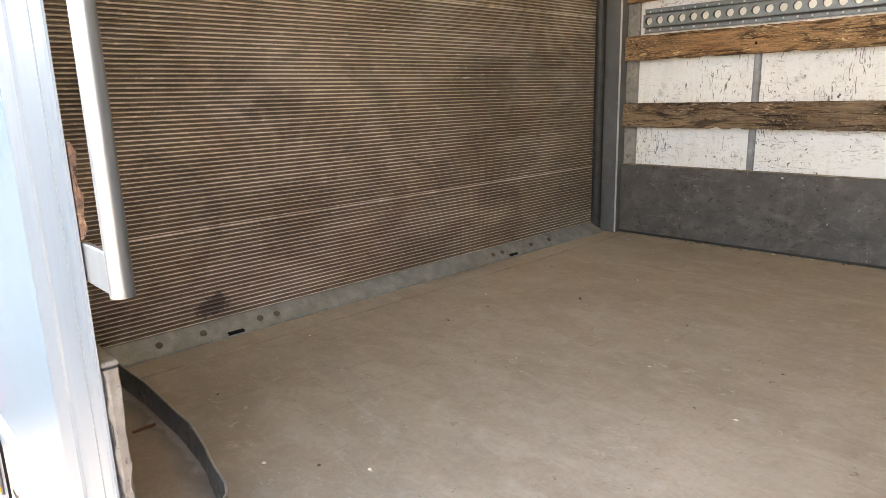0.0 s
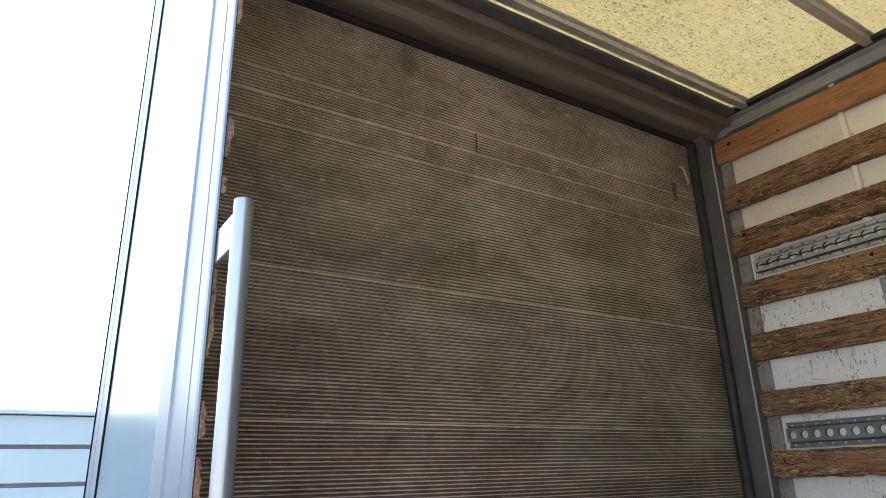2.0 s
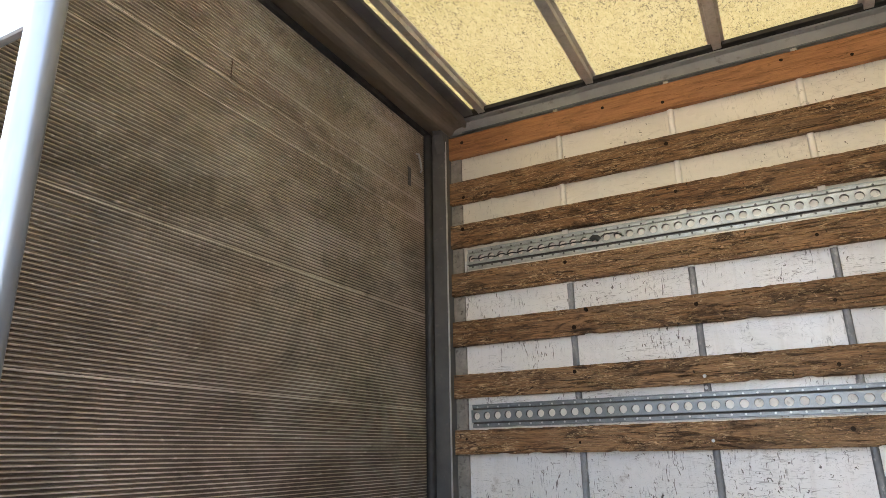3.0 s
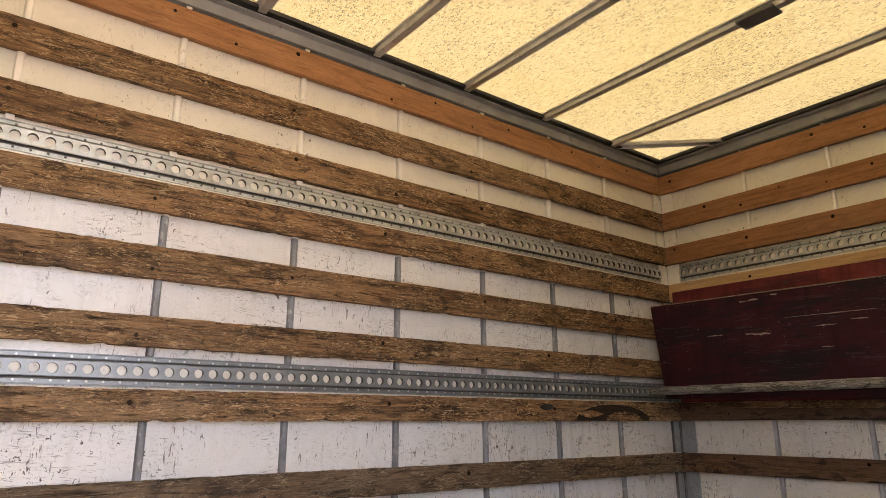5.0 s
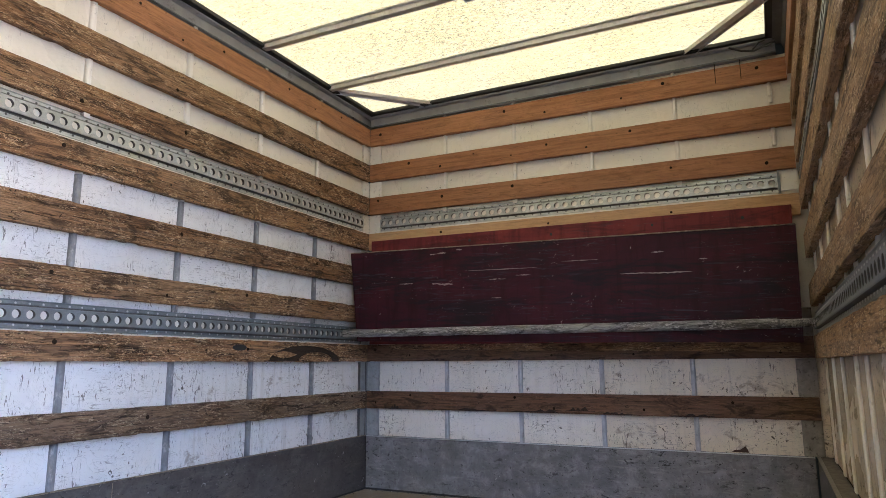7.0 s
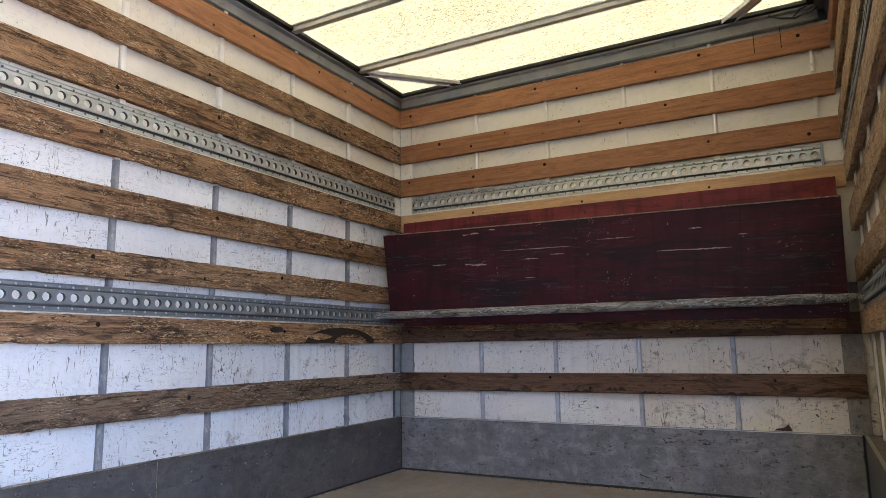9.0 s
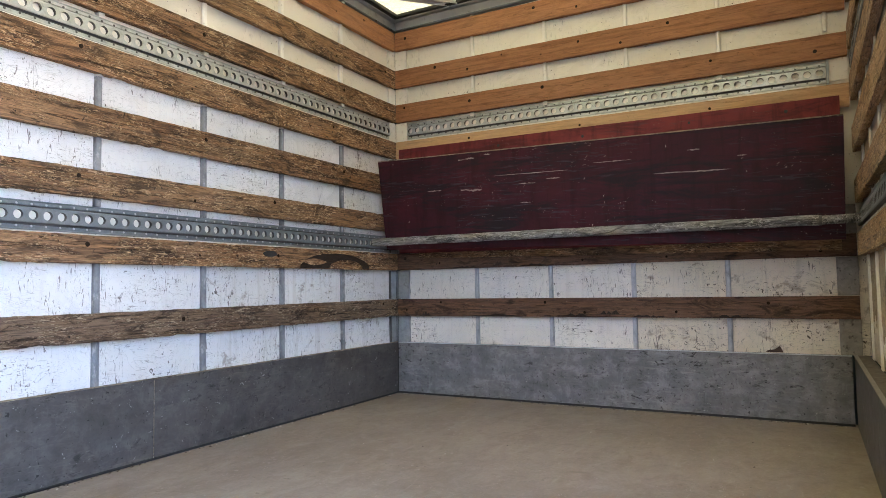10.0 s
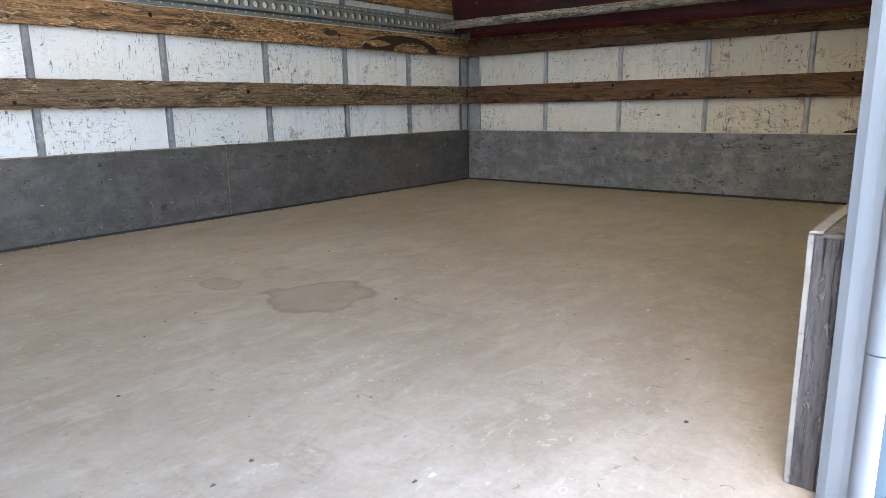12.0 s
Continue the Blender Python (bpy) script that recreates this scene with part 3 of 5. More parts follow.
def add_nails(bm, length, height, thick, seed, step=0.5):
    rnd = random.Random(seed)
    x, k = 0.07, seed % 2
    while x < length - 0.03:
        bolt(bm, x + rnd.uniform(-0.015, 0.015), -thick, height * (0.32 if k % 2 else 0.68) + rnd.uniform(-0.012, 0.012), rnd.uniform(0.007, 0.0105), 0.0008, mat=1)
        x, k = x + step * rnd.choice((0.5, 0.5, 0.97)), k + 1


def rail_mesh(length, pitch=0.05, deeper=0.012):
    """A load-securing rail along local x: flat flanges with small holes, a raised web with large ones."""
    bm = bmesh.new()
    cells = int(length / pitch)
    hw, hh, face, back, r = pitch / 2, 0.024, -0.018, -0.005, 0.0162
    z0 = 0.051

    def strip(outline):
        pa = [bm.verts.new((0, y, z)) for y, z in outline]
        pb = [bm.verts.new((cells * pitch, y, z)) for y, z in outline]
        for k in range(len(outline) - 1):
            f = bm.faces.new((pa[k], pb[k], pb[k + 1], pa[k + 1]))
            # web flanks take the dark slot: undercut shade put into the colour
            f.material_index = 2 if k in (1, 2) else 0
    for s in (1, -1):
        strip([(face, z0 + s * hh), (face + 0.003, z0 + s * (hh + 0.003)), (0.002, z0 + s * (hh + 0.004)), (0.003, z0 + s * (hh + 0.0095)), (back, z0 + s * (hh + 0.0105)),
               (back, z0 + s * 0.046), (back - 0.003, z0 + s * 0.048), (back - 0.003, z0 + s * 0.0505), (0.0, z0 + s * 0.0505)])
    ang = [k * math.pi / 8 for k in range(16)]
    for c in range(cells):
        cx = (c + 0.5) * pitch
        outer, inner, deep = [], [], []
        for a in ang:
            ca, sa = math.cos(a), math.sin(a)
            k = 1 / max(abs(ca), abs(sa))
            outer.append(bm.verts.new((cx + ca * k * hw, face, z0 + sa * k * hh)))
            inner.append(bm.verts.new((cx + ca * r, face, z0 + sa * r)))
            deep.append(bm.verts.new((cx + ca * r * 0.97, face + deeper, z0 + sa * r * 0.97)))
        for k in range(16):
            j = (k + 1) % 16
            bm.faces.new((outer[k], outer[j], inner[j], inner[k]))
            # hole walls use the dark slot, painting the shadow crescent inside each hole
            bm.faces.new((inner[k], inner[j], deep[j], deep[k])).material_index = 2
        for s in (1, -1):
            bolt(bm, cx, back, z0 + s * 0.038, 0.0046, 0.0020, mat=1)
    return bm


def strip_mesh(height, width):
    """A joint cover strip with rolled edges and a screw near each end, its back at y = 0."""
    w = width / 2
    bm = extrusion([(-w, 0.0), (-w, -0.010), (-w * 0.86, -0.0145), (-w * 0.6, -0.0178), (-w * 0.25, -0.019), (w * 0.25, -0.019), (w * 0.6, -0.0178), (w * 0.86, -0.0145), (w, -0.010), (w, 0.0)], "z", 0, height)
    for z in (0.03, height - 0.03):
        bolt(bm, 0, -0.019, z, 0.0042, 0.002)
    return bm


def at_far(x, z, y=0.0):
    """Pose on the far side wall: local x towards the front, face towards the door."""
    return Matrix.Translation((x, y, z))


def at_front(y, z, x=0.0):
    return Matrix.Translation((x, y, z)) @ Matrix.Rotation(radians(-90), 4, "Z")


def at_near(x, z, y=0.0):
    return Matrix.Translation((x, y, z)) @ Matrix.Rotation(radians(180), 4, "Z")


def setting(name, bm, material, label, category="wall"):
    return tagged(part(name, bm, material), label, category, kind="structure")


# ---- the floor ----
floor = setting("floor", box(0.165, -0.045, -0.06, 4.79, 2.51, 0.0, bevel=0.001), M_FLOOR, "dusty beige-brown plywood load floor with scuffs and a dried stain", "floor")
part("floor_edge", box(-0.02, -0.045, -0.06, 0.1555, 2.51, -0.002, bevel=0.001), M_FLOOR, floor)
part("floor_joint", box(0.1557, -0.04, -0.06, 0.1648, 2.50, -0.0045), M_KNOT, floor, "dark gap packed with dirt")
part("threshold", extrusion([(-0.085, -0.06), (-0.085, -0.004), (-0.08, 0.002), (-0.047, 0.002), (-0.047, -0.06)], "x", DOOR0, DOOR1), M_ALU, floor, "worn aluminium door threshold")

# ---- far side wall ----
wall_far = setting("wall_far", box(0.03, 2.513, -0.06, 4.84, 2.56, 2.47), M_SKIN, "white panelled side wall lined with wooden slats and steel rails")
JOINTS = [0.683, 1.193, 1.70, 2.203, 2.705, 3.205, 3.702, 4.197]
edges = [0.11] + JOINTS + [4.775]
for a, b in zip(edges, edges[1:]):
    for z0, z1, material in ((KICK, 0.935, M_PANEL2 if a > 3.1 else M_PANEL), (0.935, 1.67, M_PANEL), (1.67, 2.338, M_CLEAN)):
        part("panel", box(0, 0.0, 0, b - a - 0.004, 0.01, z1 - z0, bevel=0.0005), material, wall_far, m=at_far(a + 0.002, z0, 2.503))
SPANS = ((KICK, RAIL1[0] - 0.014, 0), (RAIL1[1] + 0.001, 1.488, 0), (1.49, RAIL2[0] - 0.014, 1), (RAIL2[1] + 0.001, 2.338, 1))
for x in JOINTS:
    for z0, z1, white in SPANS:
        part("joint_strip", strip_mesh(z1 - z0, 0.026), M_WBATTEN if white else M_BATTEN, wall_far, m=at_far(x, z0, 2.503))
    part("tab", box(-0.013, 0, 0, 0.013, 0.006, 0.02, bevel=0.001), M_WBATTEN, wall_far, m=at_far(x, RAIL2[1] - 0.006, 2.478))
SLAT_START, SLAT_LEN = 0.112, L - 0.112
for k, (z0, z1) in SLATS.items():
    bm = slat_mesh(SLAT_LEN, z1 - z0, 0.027, 10 + k, (0.006 if k < 4 else 0.0035) if k < 8 else 0.001, (18 if k < 4 else 10) if k < 8 else 0)
    add_nails(bm, SLAT_LEN, z1 - z0, 0.027, 30 + k, 0.5 if k == 8 else 1.0)
    part("slat", bm, (M_NEW if k == 8 else M_OLD2 if k == 1 else M_OLD, M_KNOT), wall_far, m=at_far(SLAT_START, z0, 2.495))
for z0, z1 in (RAIL1, RAIL2):
    # third material is painted shade for the holes and flanks, not a rail finish
    part("load_rail", rail_mesh(4.52, deeper=0.0125), (M_ZINC, M_ZINC2, M_POST_SHADE) if z0 < 1 else (M_ZINC3, M_POST_SHADE, M_POST_SHADE), wall_far, "galvanised load rail with round holes", m=at_far(0.19, z0, 2.498))
    part("rail_backing", box(0, 0, 0, 4.5, 0.006, 0.042), M_WBATTEN, wall_far, m=at_far(0.2, z0 + 0.030, 2.4955))
    part("rail_lip", box(0, 0, 0, 4.5, 0.02, 0.008, bevel=0.001), M_WBATTEN, wall_far, m=at_far(0.2, z0 - 0.012, 2.483))
# a black cord threaded through the rear end of the upper rail, with a knot and a loose tail
bm = bmesh.new()
add_tube(bm, [(0.215 + 0.0125 * k, 2.4785 - 0.003 * math.cos(k * math.pi / 2), 1.668 + 0.002 * math.sin(k * math.pi / 2) + 0.006 * noise.noise((k * 0.37, 2, 5))) for k in range(49)], 0.0032, 7)
add_tube(bm, [(0.800, 2.474, 1.668), (0.812, 2.470, 1.676), (0.826, 2.469, 1.672), (0.836, 2.472, 1.662)], 0.0125, 8)
add_tube(bm, [(0.835, 2.474, 1.668), (0.86, 2.470, 1.683), (0.90, 2.470, 1.681), (0.925, 2.472, 1.672), (0.94, 2.476, 1.660)], 0.0026, 6)
tagged(part("cord", bm, M_BLACK), "thin black cord threaded and knotted through the load rail holes", "cord")
bm = bmesh.new()
add_tube(bm, [(0.754, 2.470, 1.357), (0.754, 2.450, 1.358), (0.754, 2.447, 1.358)], 0.0075, 8)
part("peg", bm, M_KNOT, wall_far, "stub of a broken peg on the slat edge")
for z in (0.809, 1.004, 1.048):
    bm = bmesh.new()
    bolt(bm, 1.191, 2.4685, z, 0.0075, 0.003)
    part("screw", bm, M_ZINC2, wall_far)
for x in JOINTS:
    part("tab", box(-0.011, 0, 0, 0.011, 0.006, 0.012, bevel=0.001), M_WBATTEN, wall_far, m=at_far(x, SLATS[8][1] + 0.001, 2.470))
outer = [(4.115 + 0.31 * math.cos(a), 0.778 + 0.084 * math.sin(a)) for a in (math.pi * k / 20 for k in range(21))]
inner = [(4.20 + 0.155 * math.cos(a), 0.778 + 0.050 * math.sin(a)) for a in (math.pi * k / 20 for k in range(20, -1, -1))]
part("rub_mark", extrusion(outer + inner, "y", 2.4668, 2.4690), M_SMEAR, wall_far, "dark arc rubbed into the slat")
hole = [(3.59 + (0.048 + 0.010 * noise.noise((k, 3, 1))) * math.cos(k * 0.449), 0.843 + (0.015 + 0.006 * noise.noise((k, 9, 1))) * math.sin(k * 0.449)) for k in range(14)]
part("knot_hole", extrusion(hole, "y", 2.4664, 2.4690), M_BLACK, wall_far, "dark knot hole in the slat")
bm = box(0, 0, 0, L - 0.112, 0.027, KICK, bevel=0.002)
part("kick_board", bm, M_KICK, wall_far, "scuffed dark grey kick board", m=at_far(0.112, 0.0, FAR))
part("kick_joint", box(-0.0009, 0, 0.004, 0.0009, 0.004, KICK - 0.003), M_EDGE, wall_far, m=at_far(2.938, 0.0, FAR - 0.0012))
part("kick_board_cap", box(0, 0, 0, L - 0.112, 0.012, 0.004, bevel=0.001), M_EDGE, wall_far, m=at_far(0.112, KICK, FAR + 0.002))
part("joint_seal", box(0, 0, 0, L - 0.118, 0.006, 0.010, bevel=0.002), M_RUBBER, wall_far, m=at_far(0.112, 0.0, FAR - 0.004))
GAPS = [(KICK, 0.486), (0.592, 0.776), (0.88, 1.02), (1.125, 1.255), (1.37, 1.496), (1.606, 1.735), (1.85, 1.962), (2.078, 2.222)]
for z0, z1 in GAPS:
    bm = box(0.112, 2.488, z0 + 0.002, 0.168, 2.502, z1 - 0.002, bevel=0.001)
    bolt(bm, 0.136, 2.488, z0 + 0.69 * (z1 - z0), 0.009, 0.006)
    part("end_plate", bm, M_GRIMED, wall_far)
    low = z0 < 1.0
    bm = box(4.69, 2.486, z0 + 0.002, 4.765, 2.502, z1 - 0.002, bevel=0.001)
    bolt(bm, 4.715, 2.486, (z0 + z1) / 2, 0.008, 0.005)
    bolt(bm, 4.738, 2.486, (z0 + z1) / 2 + 0.035, 0.004, 0.003)
    bolt(bm, 4.705, 2.486, (z0 + z1) / 2 - 0.04, 0.004, 0.003)
    part("corner_plate", bm, M_PLATE if low else M_WBATTEN, wall_far)
for z0, z1 in GAPS[:3]:
    part("corner_gap", box(4.682, 2.4875, z0 + 0.003, 4.6885, 2.5015, z1 - 0.003), M_POST_SHADE, wall_far)
    part("corner_gap", box(4.7415, 2.4845, z0 + 0.003, 4.7475, 2.4855, z1 - 0.003), M_POST_SHADE, wall_far)
# the side roof profile above the top slat
part("roof_profile", extrusion([(2.472, 2.339), (2.472, 2.345), (2.487, 2.349), (2.478, 2.400), (2.452, 2.405), (2.452, 2.412), (2.512, 2.412), (2.512, 2.339)], "x", 0.12, 4.78), M_PROFILE, wall_far)
part("roof_profile_lip", extrusion([(2.466, 2.340), (2.466, 2.346), (2.486, 2.347), (2.486, 2.341)], "x", 0.19, 4.76), M_ALU, wall_far)
part("roof_seal", extrusion([(2.425, 2.418), (2.425, 2.435), (2.44, 2.442), (2.512, 2.442), (2.512, 2.414), (2.44, 2.414)], "x", 0.2, 4.79), M_RUBBER, wall_far)

# ---- front wall ----
wall_front = setting("wall_front", box(4.781, -0.125, -0.06, 4.84, 2.512, 2.47), M_SKIN, "white panelled front wall with wooden slats and one steel rail")
DIP = Matrix.Rotation(radians(0.5), 4, "Y")
CUTS = (0.297, 0.173)
FJOINTS = [1.916, 1.448, 0.982, 0.515]
fedges = [2.47] + FJOINTS + [-0.085]
for a, b in zip(fedges, fedges[1:]):
    for z0, z1, material in ((KICK, 0.935, M_GRIMY_WARM if b < 0.6 else M_CREAM), (0.935, 2.338, M_CLEAN)):
        part("panel", box(0, 0.0, 0, a - b - 0.004, 0.01, z1 - z0, bevel=0.0005), material, wall_front, m=at_front(a - 0.002, z0, 4.770))
for y in FJOINTS:
    for z0, z1, white in SPANS:
        part("joint_strip", strip_mesh(z1 - z0, 0.021 if white else 0.024), M_WBATTEN if white else M_SILVER, wall_front, m=at_front(y, z0, 4.770))
    part("tab", box(-0.013, 0, 0, 0.013, 0.006, 0.022, bevel=0.001), M_WBATTEN, wall_front, m=at_front(y, RAIL2[1] - 0.012 - 0.009 * (2.4 - y), 4.742))
for k, (z0, z1) in SLATS.items():
    if k in (3, 4):
        continue
    bm = slat_mesh(2.506, z1 - z0, 0.027, 50 + k, 0.0015, 0)
    add_nails(bm, 2.506, z1 - z0, 0.027, 70 + k, 0.467)
    part("slat", bm, ({8: M_NEW, 7: M_NEW, 6: M_NEW, 5: M_PALE}.get(k, M_DARK), M_KNOT), wall_front, m=at_front(2.467, z0, 4.762) @ (DIP if k > 4 else Matrix()))
part("load_rail", rail_mesh(2.345, 0.05085), (M_ZINC3, M_POST_SHADE, M_POST_SHADE), wall_front, "bright galvanised load rail with round holes", m=at_front(2.39, RAIL2[0], 4.765) @ DIP)
part("rail_backing", box(0, 0, 0, 2.32, 0.006, 0.042), M_WBATTEN, wall_front, m=at_front(2.385, RAIL2[0] + 0.030, 4.759) @ DIP)
part("rail_lip", box(0, 0, 0, 2.3, 0.02, 0.008, bevel=0.001), M_WBATTEN, wall_front, m=at_front(2.39, RAIL2[0] - 0.012, 4.75) @ DIP)
for y in CUTS:
    part("saw_cut", box(4.7335, y - 0.0018, 2.2235, 4.7385, y + 0.0018, 2.3335), M_KNOT, wall_front)
rnd = random.Random(9)
for y0, y1, z, h in ((2.30, 2.22, 0.486, 0.034), (1.95, 1.62, 0.487, 0.016), (1.50, 1.20, 0.488, 0.022), (1.18, 1.02, 0.50, 0.03), (1.0, 0.82, 0.488, 0.018), (0.62, 0.40, 0.488, 0.014), (1.62, 1.46, 0.778, 0.014), (2.1, 1.9, 0.778, 0.018)):
    n = 12
    top = [(y0 + (y1 - y0) * k / n, z + 0.002 + h * rnd.random() * math.sin(math.pi * (k + 0.4) / (n + 0.8))) for k in range(n + 1)]
    part("grime", extrusion([(y0, z + 0.001)] + top + [(y1, z + 0.001)], "x", 4.7318, 4.7360), M_SMEAR, wall_front)
mark = [(0.362, 0.322), (0.350, 0.331), (0.320, 0.336), (0.298, 0.352), (0.290, 0.340), (0.283, 0.322)]
part("grime", extrusion(mark, "x", 4.7685, 4.7715), M_RUST, wall_front)
bm = box(0, 0, 0, 0.012, 0.022, 0.108, bevel=0.001)
part("rail_clip", bm, M_ZINC, wall_front, m=at_front(0.049, RAIL2[0] - 0.026, 4.742))
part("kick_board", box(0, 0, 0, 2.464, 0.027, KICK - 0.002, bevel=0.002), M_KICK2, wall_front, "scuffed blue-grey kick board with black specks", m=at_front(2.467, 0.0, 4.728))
part("joint_seal", box(4.7225, 2.4625, 0.006, 4.7275, 2.4675, KICK - 0.004, bevel=0.001), M_RUBBER, wall_front)
part("joint_seal", box(0, 0, 0, 2.46, 0.006, 0.011, bevel=0.002), M_RUBBER, wall_front, m=at_front(2.464, 0.0, 4.724))
part("kick_board_cap", box(0, 0, 0, 2.464, 0.012, 0.004, bevel=0.001), M_ZINC2, wall_front, m=at_front(2.467, KICK - 0.002, 4.730))
for z0, z1 in GAPS:
    if 1.1 < z0 < 1.6:
        continue
    low = z0 < 1.0
    bm = box(0, 0, 0, 0.085, 0.014, z1 - z0 - 0.004, bevel=0.001)
    bolt(bm, 0.05, 0, (z1 - z0) / 2, 0.008, 0.005)
    part("corner_plate", bm, M_PLATE if low else M_WBATTEN, wall_front, m=at_front(2.48, z0 + 0.002, 4.756))
    if z0 > 1.7:
        part("joint_strip", strip_mesh(z1 - z0, 0.021), M_WBATTEN, wall_front, m=at_front(0.046, z0, 4.770))
        continue
    bm = box(0, 0, 0, 0.088, 0.014, z1 - z0 - 0.004, bevel=0.001)
    if low:
        bolt(bm, 0.040, 0, (z1 - z0) * 0.66, 0.011, 0.006)
    part("corner_plate", bm, M_GRIMED if low else M_WBATTEN, wall_front, m=at_front(0.046, z0 + 0.002, 4.756))
part("roof_profile", extrusion([(4.739, 2.339), (4.739, 2.345), (4.754, 2.349), (4.745, 2.400), (4.719, 2.405), (4.719, 2.412), (4.779, 2.412), (4.779, 2.339)], "y", 0.0, 2.47), M_PROFILE, wall_front)
part("roof_profile_lip", extrusion([(4.733, 2.340), (4.733, 2.346), (4.753, 2.347), (4.753, 2.341)], "y", 0.0, 2.46), M_ALU, wall_front)
part("roof_seal", extrusion([(4.70, 2.418), (4.70, 2.435), (4.715, 2.442), (4.779, 2.442), (4.779, 2.414), (4.715, 2.414)], "y", 0.0, 2.42), M_RUBBER, wall_front)

# ---- near side wall with the door opening ----
wall_near = setting("wall_near", box(DOOR1 + 0.10, -0.125, -0.06, 4.78, -0.086, 2.47), M_SKIN, "white side wall beside the open side door, slatted inside")
part("header_panel", box(DOOR0 - 0.10, -0.078, 2.22, DOOR1 + 0.10, -0.03, 2.47), M_SKIN, wall_near)
NJ = [4.58, 4.2, 3.83, 3.41, 3.16, 2.75, 2.35]
nedges = [4.768] + NJ + [2.12]
for a, b in zip(nedges, nedges[1:]):
    part("panel", box(0, 0.0, 0, a - b - 0.004, 0.01, 2.02, bevel=0.001), M_PANEL3, wall_near, m=at_near(a - 0.002, KICK, -0.075))
for x in NJ:
    part("joint_strip", box(-0.016, 0, 0, 0.016, 0.010, 2.02, bevel=0.003), M_WBATTEN, wall_near, m=at_near(x, KICK, -0.066))
for k, (z0, z1) in SLATS.items():
    if k == 1:
        continue
    bm = slat_mesh(2.58, z1 - z0, 0.030, 90 + k, 0.007 if k < 7 else 0.003, 9)
    part("slat", bm, (M_WORN_LIT if k < 8 else M_NEW,), wall_near, m=at_near(4.73, z0, -0.070))
for z0, z1 in (RAIL1, RAIL2):
    part("load_rail", rail_mesh(2.55), (M_ZINC, M_ZINC2, M_POST_SHADE), wall_near, "galvanised load rail with round holes", m=at_near(4.71, z0, -0.062))
bm = box(0, 0, 0, 2.61, 0.066, KICK + 0.002, bevel=0.003)
part("kick_board", bm, M_KICK, wall_near, "scuffed dark grey kick board with a worn end", m=at_near(4.724, 0.0, -0.006))
bm = bmesh.new()
add_box(bm, 0, -0.0025, 0, 2.61, 0.013, 0.004, bevel=0.001)
add_box(bm, 2.602, -0.0025, -KICK, 2.6155, 0.0040, -0.0005, bevel=0.0008)
part("kick_board_cap", bm, M_TRIM, wall_near, "pale angle trim along the board edge", m=at_near(4.724, KICK + 0.002, -0.006))
part("kick_board_top", box(0, 0.0135, 0, 2.60, 0.060, 0.003), M_FLAKED, wall_near, m=at_near(4.724, KICK + 0.002, -0.006))
bm = slat_mesh(KICK, 0.0385, 0.004, 7, 0.002, 5)
part("kick_board_end", bm, M_BUTT, wall_near, m=Matrix.Translation((2.114, -0.0475, 0)) @ Matrix(((0, 1, 0, 0), (0, 0, 1, 0), (1, 0, 0, 0), (0, 0, 0, 1))))
part("roof_profile", extrusion([(-0.038, 2.339), (-0.048, 2.349), (-0.030, 2.400), (0.012, 2.405), (0.012, 2.412), (-0.085, 2.412), (-0.085, 2.339)], "x", 0.12, 4.78), M_POST_SHADE, wall_near)
part("roof_seal", extrusion([(0.045, 2.418), (0.045, 2.435), (0.03, 2.442), (-0.085, 2.442), (-0.085, 2.414), (0.03, 2.414)], "x", 0.2, 4.79), M_RUBBER, wall_near)

# door frame: two upright profiles of pale alloy
door_1 = tagged(empty("door_1"), "open side doorway framed in pale scratched aluminium", "doorway", kind="structure")
rear_jamb = [(0.69, -0.0435), (0.69, -0.0470), (0.772, -0.0470), (0.777, -0.0437), (0.847, -0.0437), (0.852, -0.0478), (0.889, -0.0478),
             (0.892, -0.0445), (0.896, -0.0478), (0.931, -0.0478), (0.939, -0.0465), (0.941, -0.0440), (0.915, -0.0425), (0.69, -0.0425)]
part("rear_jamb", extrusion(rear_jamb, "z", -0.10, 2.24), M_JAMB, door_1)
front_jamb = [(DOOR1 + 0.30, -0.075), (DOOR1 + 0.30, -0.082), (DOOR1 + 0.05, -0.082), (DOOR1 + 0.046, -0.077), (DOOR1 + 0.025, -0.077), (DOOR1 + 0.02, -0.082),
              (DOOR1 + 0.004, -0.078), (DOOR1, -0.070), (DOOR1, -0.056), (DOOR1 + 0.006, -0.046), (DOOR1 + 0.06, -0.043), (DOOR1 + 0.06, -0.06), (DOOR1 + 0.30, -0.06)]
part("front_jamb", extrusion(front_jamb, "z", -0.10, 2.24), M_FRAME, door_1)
bm = bmesh.new()
for z0, z1 in ((-0.10, 0.212), (0.2135, 2.2)):
    add_tube(bm, [(DOOR1 - 0.014, -0.091, z0), (DOOR1 - 0.014, -0.091, z1)], 0.0125, 14)
part("door_seal_tube", bm, M_FRAME, door_1, "pale round tube beside the jamb, jointed")
part("groove", box(DOOR1 + 0.010, -0.0830, -0.10, DOOR1 + 0.0125, -0.0785, 2.2), M_POST_SHADE, door_1)
part("groove", box(DOOR1 + 0.0005, -0.064, -0.05, DOOR1 + 0.003, -0.0605, 2.2), M_POST_SHADE, door_1)
# outer skin lies in shade here; the shade is given as a dark strip
part("outer_panel", box(DOOR1 + 0.301, -0.0812, -0.10, DOOR1 + 0.80, -0.076, 2.24), M_POST_SHADE, door_1, "strip of outer wall beside the door frame, coloured dark for shade")
